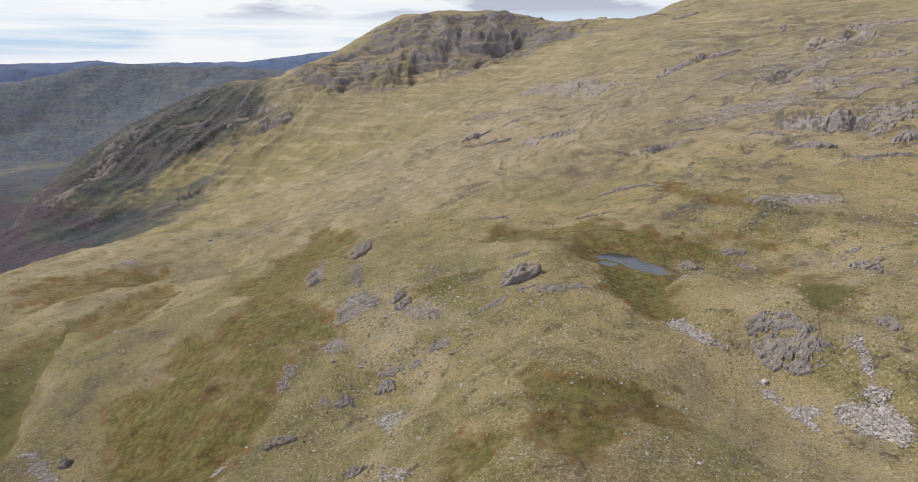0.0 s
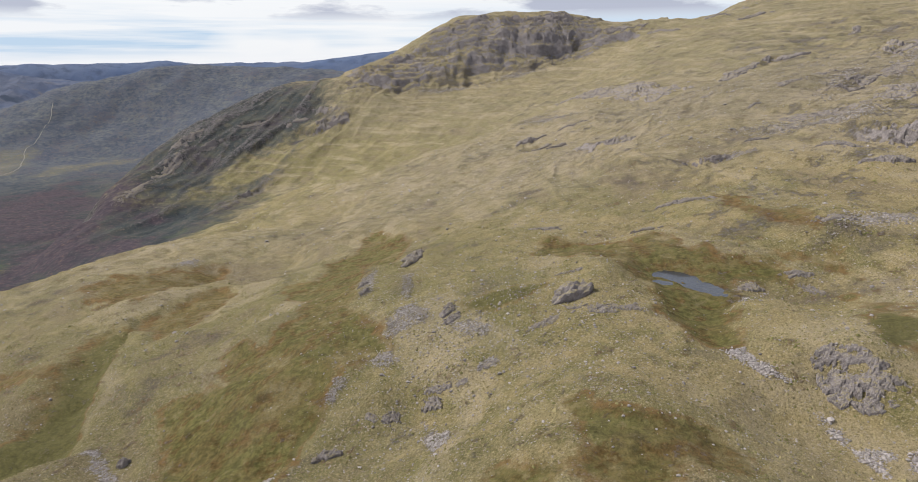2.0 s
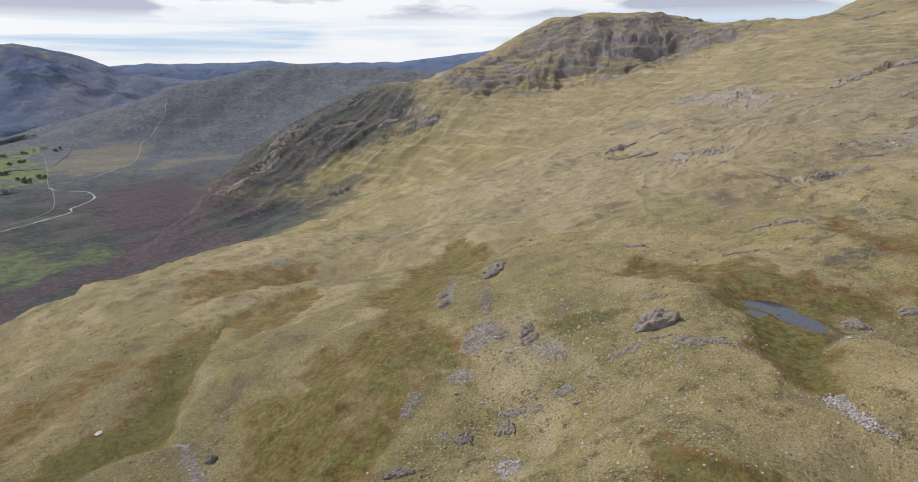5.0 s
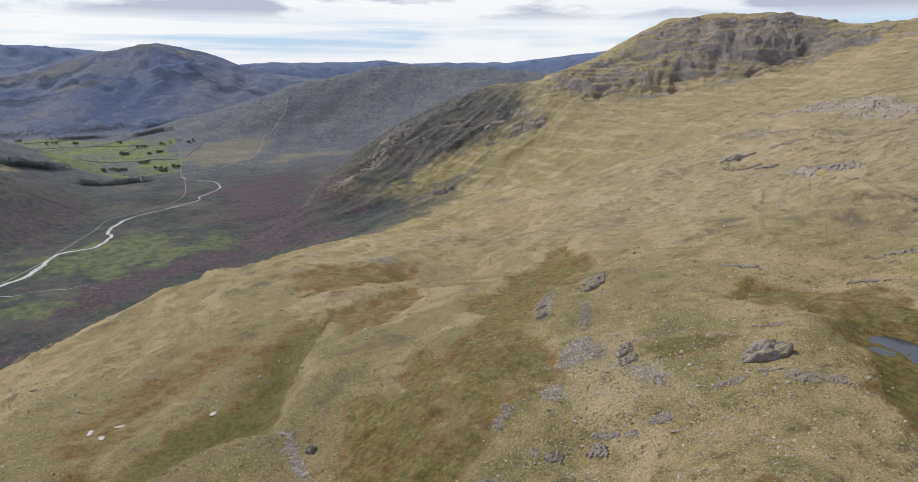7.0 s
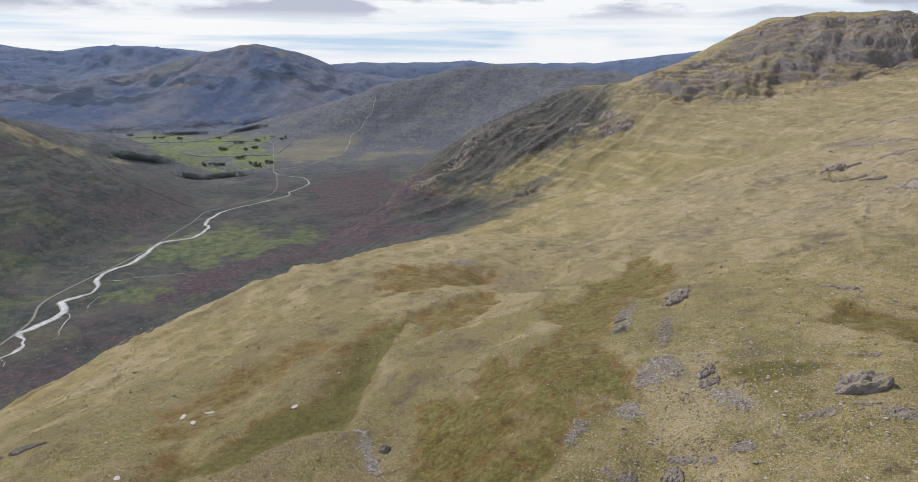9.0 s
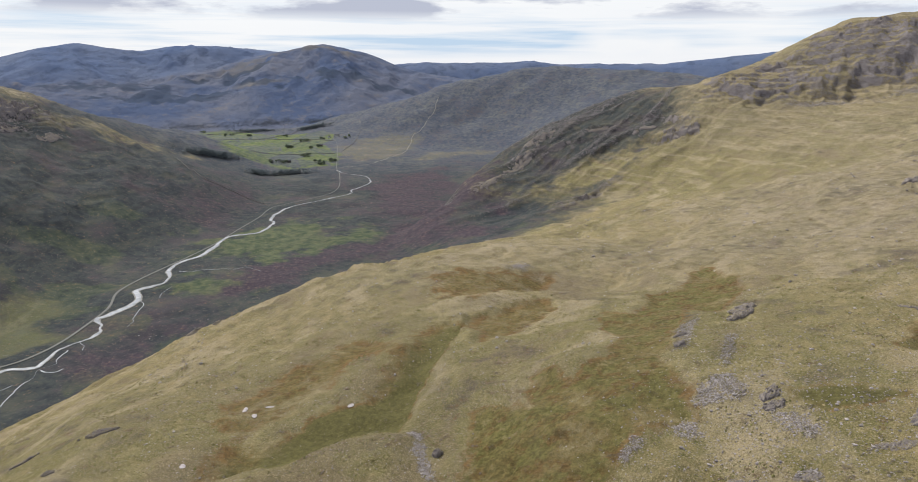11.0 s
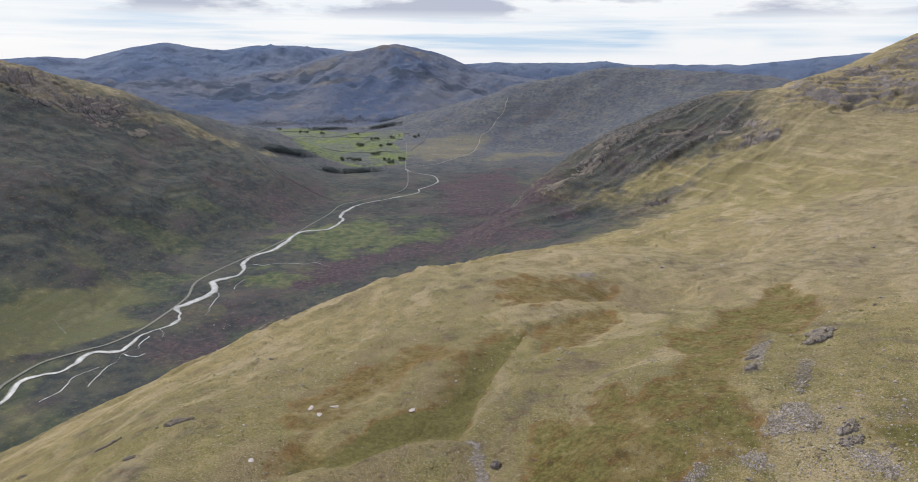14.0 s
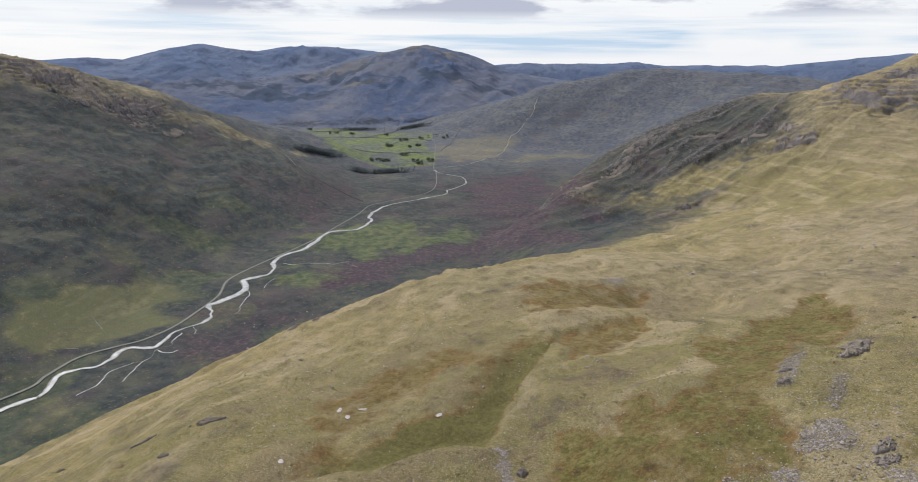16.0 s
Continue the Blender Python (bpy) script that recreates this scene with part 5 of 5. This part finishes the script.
def wedge(e, label):
    """One big tilted block."""
    x, y, w, h, rot = e
    rng = np.random.default_rng(77)
    v, f = block(4, 9, 0.05, rng)
    v = v * np.array([0.60 * w, 0.28 * w, 0.46 * h])
    v[:, 2] += 0.20 * v[:, 0] + 0.10 * h * fbm(v[:, 0] / 1.6, v[:, 1] / 1.1 + v[:, 2] / 2, 3, 4)
    ob = new("rock_outcrop", mesh_of("rock_outcrop", [(turn(v, math.radians(rot)), f)], ROCK))
    ob.location = (x, y, ground_at(x, y) + 0.05 * h)
    return tagged(ob, label, "rock outcrop", "outcrops on the fell")


wedge((18, 170, 12.6, 6.8, 21), "large dark wedge of rock on a grassy knoll")
outcrop((70, 123, 17, 7.0, 160), "broad cracked grey crag with a grassy hollow", True, True)
for e in OUTCROPS_NEAR:
    outcrop(e, "small dark upright rock among loose stones" if e[2] < 5 else "purple-grey weathered rock outcrop breaking through the turf")
for e in OUTCROPS_UPPER:
    outcrop(e, "long grey rock rib on the open grass slope" if e[2] > 25 else "low grey rock outcrop on the grass slope", False)
for e in OUTCROPS_FAR:
    outcrop(e, "distant dark crag on the dale side", False)


def inside(e, rng, spread=1.0):
    """A random place in an oval, thinning out past its edge."""
    u, t = rng.normal(0, 0.52 * spread, 2)
    c, s = math.cos(math.radians(e[4])), math.sin(math.radians(e[4]))
    return e[0] + u * e[2] * c - t * e[3] * s, e[1] + u * e[2] * s + t * e[3] * c


def stones(name, spots, sizes, rng, level=1):
    """Loose stones lying on the ground, in one mesh."""
    spots = np.array(spots)
    z = height(spots[:, 0], spots[:, 1])
    shapes = [block(level, 8, 0.05, rng) for _ in range(24)]
    chunks = []
    for (x, y), zz, s in zip(spots, z, sizes):
        v, f = shapes[rng.integers(24)]
        v = turn(v * np.array([s, s * rng.uniform(0.6, 1.0), s * rng.uniform(0.45, 0.8)]), rng.uniform(0, 6.28))
        chunks.append((v + np.array([x, y, zz + 0.15 * s]), f))
    return new(name, mesh_of(name, chunks, STONE))


def strewn(outline, rng, count):
    """Random places within an outline, thinning out past its edge."""
    p = np.array(outline)
    lo, hi = p.min(0) - 1.5, p.max(0) + 1.5
    q = rng.uniform(lo, hi, (count * 12, 2))
    keep = region(q[:, 0], q[:, 1], [outline], 1.0, 3, 52, 1.0) ** 1.5 > rng.uniform(0, 1, len(q))
    return q[keep][:count]


def area(outline):
    p = np.array(outline)
    a, b = p, np.roll(p, -1, 0)
    return abs((a[:, 0] * b[:, 1] - b[:, 0] * a[:, 1]).sum()) / 2


for k, outline in enumerate(SCREES + RUNS):
    rng = np.random.default_rng(100 + k)
    dense = k >= len(SCREES)
    thin = 0.35 if outline in (SCREE_THIN, SCREE_THIN_TOP) else 1.0
    spots = strewn(outline, rng, int(min(3200, thin * area(outline) * (24 if dense else 13)) + 30))
    sizes = np.clip(rng.lognormal(math.log(0.18 if dense else 0.15), 0.42, len(spots)), 0.07, 0.6)
    tagged(stones("scree", spots, sizes, rng), "dense run of pale grey boulders in a grassy gully" if dense else "patch of loose grey scree on turf", "scree", kind="stuff")
for k, e in enumerate(SCREE_FAR):
    rng = np.random.default_rng(200 + k)
    n = int(min(1200, math.pi * e[2] * e[3] * 1.6) + 40)
    spots = [inside(e, rng, 0.9) for _ in range(n)]
    far = math.hypot(e[0], e[1])
    sizes = np.clip(rng.lognormal(math.log(0.14 + far / 2600), 0.45, n), 0.10, 1.2)
    tagged(stones("scree", spots, sizes, rng), "grey scree spread below the crags", "scree", kind="stuff")
# stones strewn all over the near fell
rng = np.random.default_rng(5)
spots, sizes = [], []
while len(spots) < 14000:
    b, r = math.radians(rng.uniform(-62, 40)), 85 * math.exp(rng.uniform(0, 2.2))
    x, y = r * math.sin(b), r * math.cos(b)
    w = float(vnoise(np.array([x / 28.0]), np.array([y / 28.0]), 66)[0])
    if rng.uniform() < 0.12 + max(0, w) * 0.9 + 0.2 * (x > 0):
        spots.append((x, y)); sizes.append(min(1.6, max(0.06, rng.lognormal(math.log(0.06 + r / 1450), 0.5))))
spots, sizes = np.array(spots), np.array(sizes)
firm = region(spots[:, 0], spots[:, 1], BOGS + SEDGES, 2.0, 7, 50, 2.0) < 0.4
spots, sizes = spots[firm], sizes[firm]
tagged(stones("loose_stones", spots, sizes, rng), "scattered small grey stones lying in the grass", "stones", kind="stuff")
# stony ground round the scree runs
rng = np.random.default_rng(15)
spots = [inside((-8, 165, 52, 36, 110), rng, 1.1) for _ in range(5200)]
tagged(stones("loose_stones", spots, np.clip(rng.lognormal(math.log(0.15), 0.55, 5200), 0.07, 0.75), rng), "scattered grey stones round the scree runs", "stones", kind="stuff")
# single boulders large enough to pick out
rng = np.random.default_rng(9)
shapes = [mesh_of("boulder", [block(2, 10, 0.06, rng)], ROCK) for _ in range(10)]
for k in range(90):
    b, r = math.radians(rng.uniform(-60, 38)), 95 * math.exp(rng.uniform(0, 2.0))
    x, y = r * math.sin(b), r * math.cos(b)
    s = min(2.6, rng.lognormal(math.log(0.18 + r / 1300), 0.35))
    ob = new("boulder", shapes[k % 10])
    ob.matrix_world = pose(x, y, ground_at(x, y) + 0.15 * s, rng.uniform(-15, 15), rng.uniform(-15, 15), rng.uniform(0, 360)) @ Matrix.Diagonal((s, s * rng.uniform(0.65, 1), s * rng.uniform(0.5, 0.8), 1))
    tagged(ob, "single grey boulder resting on the grass", "boulder", "boulders on the fell")


def slab(e):
    rng = np.random.default_rng(int(abs(e[0])))
    v, f = block(3, 14, 0.16, rng)
    v = turn(v * np.array([e[2] * 0.7, e[3] * 0.8, 0.22]), math.radians(e[4]))
    ob = new("rock_slab", mesh_of("rock_slab", [(v, f)], PALE))
    ob.location = (e[0], e[1], ground_at(e[0], e[1]) + 0.12)
    return tagged(ob, "pale bare rock slab set flat in peaty turf", "rock slab", "pale slabs")


for e in SLAB:
    slab(e)


def tussocks(count, seed):
    """Low clumps of grass, each a small uneven dome."""
    rng = np.random.default_rng(seed)
    b, r = np.radians(rng.uniform(-66, 40, count)), 82 * np.exp(rng.uniform(0, 1.45, count))
    x, y = r * np.sin(b), r * np.cos(b)
    dry = np.ones(count, bool)
    for e in POOL:
        dry &= oval(x, y, e) > 1.2
    dry &= region(x, y, BOGS + SEDGES, 2.2, 7, 50, 1.5) < rng.uniform(0.05, 0.6, count)
    x, y, r = x[dry], y[dry], r[dry]
    z = height(x, y)
    n = len(x)
    th = np.linspace(0, 2 * np.pi, 6)[:-1][None, :] + rng.uniform(0, 6.28, (n, 1))
    wide = (0.13 + r / 1300)[:, None] * rng.lognormal(0, 0.35, (n, 1)) * rng.uniform(0.6, 1.2, (n, 5))
    base = np.stack([x[:, None] + wide * np.cos(th), y[:, None] + wide * np.sin(th), np.repeat(z[:, None] - 0.12, 5, 1)], -1)
    top = np.stack([x + rng.normal(0, 0.06, n), y + rng.normal(0, 0.06, n), z + wide.mean(1) * rng.uniform(0.35, 0.8, n)], -1)
    v = np.concatenate([base, top[:, None, :]], 1).reshape(-1, 3)
    k = np.arange(n)[:, None] * 6
    f = np.concatenate([np.stack([k[:, 0] + i, k[:, 0] + (i + 1) % 5, k[:, 0] + 5], 1) for i in range(5)])
    ob = new("grass_tussocks", mesh_of("grass_tussocks", [(v, f)], TUSSOCK))
    return tagged(ob, "straw and olive grass tussocks across the near fell", "grass", kind="stuff")


tussocks(64000, 21)

# ---- farms, trees and walls in the dale ----
def box(bm, x0, x1, y0, y1, z0, z1):
    v = [bm.verts.new((x, y, z)) for z in (z0, z1) for x, y in ((x0, y0), (x1, y0), (x1, y1), (x0, y1))]
    for q in ((3, 2, 1, 0), (4, 5, 6, 7), (0, 1, 5, 4), (1, 2, 6, 5), (2, 3, 7, 6), (3, 0, 4, 7)):
        bm.faces.new([v[i] for i in q])


def farmhouse(x, y, rot, length, label, white=True):
    house = new("farmhouse")
    house.matrix_world = pose(x, y, ground_at(x, y), 0, 0, rot)
    w, h = 6.5, 5.2
    bm = bmesh.new()
    v = [bm.verts.new(p) for p in ((-length / 2, -w / 2, -1), (length / 2, -w / 2, -1), (length / 2, w / 2, -1), (-length / 2, w / 2, -1),
                                   (-length / 2, -w / 2, h), (length / 2, -w / 2, h), (length / 2, w / 2, h), (-length / 2, w / 2, h), (-length / 2, 0, h + 2.6), (length / 2, 0, h + 2.6))]
    for q in ((0, 1, 5, 4), (2, 3, 7, 6), (1, 2, 6, 9, 5), (3, 0, 4, 8, 7)):
        bm.faces.new([v[i] for i in q])
    part("wall", bm, LIME if white else WALLSTONE, house)
    bm = bmesh.new()
    for s in (-1, 1):
        a = [bm.verts.new(p) for p in ((-length / 2 - 0.4, s * (w / 2 + 0.5), h - 0.35), (length / 2 + 0.4, s * (w / 2 + 0.5), h - 0.35), (length / 2 + 0.4, 0, h + 2.75), (-length / 2 - 0.4, 0, h + 2.75))]
        bm.faces.new(a if s < 0 else a[::-1])
    bmesh.ops.solidify(bm, geom=bm.faces[:], thickness=0.2)
    part("roof", bm, SLATE, house)
    for s in (-1, 1):
        bm = bmesh.new()
        box(bm, s * (length / 2 - 0.9) - 0.5, s * (length / 2 - 0.9) + 0.5, -0.5, 0.5, h + 2, h + 4)
        part("chimney", bm, WALLSTONE, house)
    for i in range(int(length // 4)):
        for zz in (0.9, 3.3):
            bm = bmesh.new()
            u = -length / 2 + 2.2 + i * 4
            box(bm, u - 0.5, u + 0.5, -w / 2 - 0.06, -w / 2 + 0.05, zz, zz + 1.3)
            part("window", bm, GLASS, house)
    return tagged(house, label, "farmhouse", "farm buildings in the dale")


for x, y, rot, length, white in ((-1516, 1292, 40, 16, True), (-1532, 1272, 120, 12, False), (-1767, 1785, 35, 20, True), (-1785, 1762, 110, 13, True), (-1664, 1600, 30, 15, False), (-1500, 1312, 60, 10, False)):
    farmhouse(x, y, rot, length, "whitewashed farmhouse with slate roof among fields" if white else "grey stone barn with slate roof among fields", white)


def crown(rng, height_, width, leaves, conifer):
    """Many small leaf clumps round the limbs."""
    chunks = []
    v0, f0 = BALLS[1]
    for _ in range(leaves):
        u = rng.uniform(0, 1)
        zz = height_ * ((0.12 + 0.85 * u) if conifer else (0.3 + 0.62 * u))
        reach = width * ((1 - u) * 0.9 + 0.06) if conifer else width * math.sqrt(max(0.05, 1 - (2 * u - 0.9) ** 2))
        th, rr = rng.uniform(0, 6.28), reach * math.sqrt(rng.uniform(0.15, 1))
        s = rng.uniform(0.5, 1.1) * width * (0.26 if conifer else 0.32)
        v = v0 * (1 + 0.3 * rng.normal(size=(len(v0), 1))) * np.array([s, s, s * (0.5 if conifer else 0.75)])
        chunks.append((v + np.array([rr * math.cos(th), rr * math.sin(th), zz]), f0))
    return chunks


def limbs(rng, height_, conifer):
    chunks = []
    for k in range(1 if conifer else 6):
        a = np.array([0, 0, -0.4]) if k == 0 else np.array([0, 0, height_ * rng.uniform(0.2, 0.4)])
        th = rng.uniform(0, 6.28)
        b = np.array([0, 0, height_ * 0.9]) if k == 0 else np.array([math.cos(th) * height_ * 0.25, math.sin(th) * height_ * 0.25, height_ * rng.uniform(0.5, 0.75)])
        r0, r1 = height_ * (0.035 if k == 0 else 0.016), height_ * 0.006
        ring_ = np.linspace(0, 2 * np.pi, 7)[:-1]
        circ = np.c_[np.cos(ring_), np.sin(ring_), 0 * ring_]
        v = np.vstack([a + circ * r0, b + circ * r1])
        f = np.array([(i, (i + 1) % 6, 6 + (i + 1) % 6) for i in range(6)] + [(i, 6 + (i + 1) % 6, 6 + i) for i in range(6)])
        chunks.append((v, f))
    return chunks


def tree_kind(seed, tall, wide, leaves, conifer):
    rng = np.random.default_rng(seed)
    root = new("tree")
    for nm, me in (("trunk", mesh_of("trunk", limbs(rng, tall, conifer), BARK)), ("crown", mesh_of("crown", crown(rng, tall, wide, leaves, conifer), NEEDLE if conifer else LEAF))):
        ob = new(nm, me)
        ob.parent = root
    return tagged(root, "dark conifer beside farm fields" if conifer else "dark leafy farmstead tree beside fields", "tree", "trees round the farms")


KINDS = [tree_kind(300 + k, 8 + 1.5 * k, 3.4 + 0.5 * k, 70, False) for k in range(3)] + [tree_kind(310, 12, 2.6, 60, True)]
CLUMPS = [(-1733, 1520, 22, 14), (-1799, 1650, 20, 8), (-1656, 1547, 12, 4), (-1659, 1584, 8, 4), (-1555, 1427, 20, 9), (-1512, 1301, 18, 9), (-1526, 1262, 10, 4), (-1395, 1339, 22, 10), (-1411, 1405, 14, 6), (-1440, 1370, 14, 6), (-2143, 1582, 25, 9), (-2050, 1610, 18, 5), (-1780, 1725, 14, 5), (-1711, 1782, 16, 5), (-1960, 1700, 16, 5), (-2330, 1600, 25, 6)]
rng = np.random.default_rng(12)
used = set()
for cx, cy, spread, count in CLUMPS:
    for _ in range(count):
        k = int(rng.choice(4, p=[0.35, 0.3, 0.25, 0.1]))
        x, y = cx + rng.normal(0, spread * 0.42), cy + rng.normal(0, spread * 0.42)
        m = pose(x, y, ground_at(x, y), 0, 0, rng.uniform(0, 360))
        if k not in used:
            KINDS[k].matrix_world = m
            used.add(k)
        else:
            copy_thing(KINDS[k], m)


def plantation(ovals, count, label, seed, tall=13.0, wide=0.42, clumps=9, needles=NEEDLE):
    rng = np.random.default_rng(seed)
    chunks = []
    forms = [crown(rng, 1.0, wide, clumps, True) for _ in range(6)]
    spots = np.array([inside(ovals[i % len(ovals)], rng, 0.8) for i in range(count)])
    z = height(spots[:, 0], spots[:, 1])
    for (x, y), zz in zip(spots, z):
        s = tall * rng.uniform(0.75, 1.2)
        a = rng.uniform(0, 6.28)
        for v, f in forms[rng.integers(6)]:
            chunks.append((turn(v * s, a) + np.array([x, y, zz]), f))
    return tagged(new("woodland", mesh_of("woodland", chunks, needles)), label, "woodland", kind="stuff")


plantation([(-1540, 1080, 95, 18, 95)], 520, "dark conifer plantation at the fell foot", 41)
plantation([(-1405, 1120, 30, 20, 60), (-1350, 1180, 75, 10, 62)], 380, "dark shelter belt of conifers near the river", 42, 12)
plantation([(-2180, 1730, 110, 16, 38), (-1990, 1880, 90, 18, 38)], 520, "dark woodland along the field edge", 43, 13)
plantation([(-2480, 1660, 190, 70, 50), (-2300, 1900, 180, 70, 50), (-2120, 2080, 150, 60, 50)], 1200, "dark forest on the far dale side", 44, 5.0, 1.0, 6, HAZED_NEEDLE)


def dry_wall(line, seed):
    """A dry-stone wall following the ground."""
    c = spaced(line, 6.0)
    z = height(c[:, 0], c[:, 1])
    d = np.gradient(c, axis=0)
    d /= np.hypot(d[:, 0], d[:, 1])[:, None] + 1e-9
    bm = bmesh.new()
    rows = []
    for (x, y), (dx, dy), zz in zip(c, d, z):
        rows.append([bm.verts.new((x - dy * o, y + dx * o, zz + u)) for o, u in ((0.55, -0.6), (0.35, 1.4), (-0.35, 1.4), (-0.55, -0.6))])
    for a, b in zip(rows, rows[1:]):
        for k in range(3):
            bm.faces.new((a[k], a[k + 1], b[k + 1], b[k]))
    bmesh.ops.recalc_face_normals(bm, faces=bm.faces)
    return tagged(part("dry_stone_wall", bm, WALLSTONE, None), "dark dry-stone wall crossing the dale", "wall", "dry-stone walls")


for k, line in enumerate((FELL_WALL, [(-1514, 1521), (-1600, 1440), (-1700, 1330)], [(-1723, 1724), (-1850, 1680), (-1966, 1589), (-2084, 1456)],
                          [(-1419, 1479), (-1520, 1560), (-1619, 1717), (-1700, 1840)], [(-1966, 1589), (-1992, 1720), (-2040, 1860)], [(-1682, 1461), (-1760, 1560), (-1800, 1690)], [(-2250, 1560), (-2200, 1660), (-2230, 1800)])):
    dry_wall(line, k)
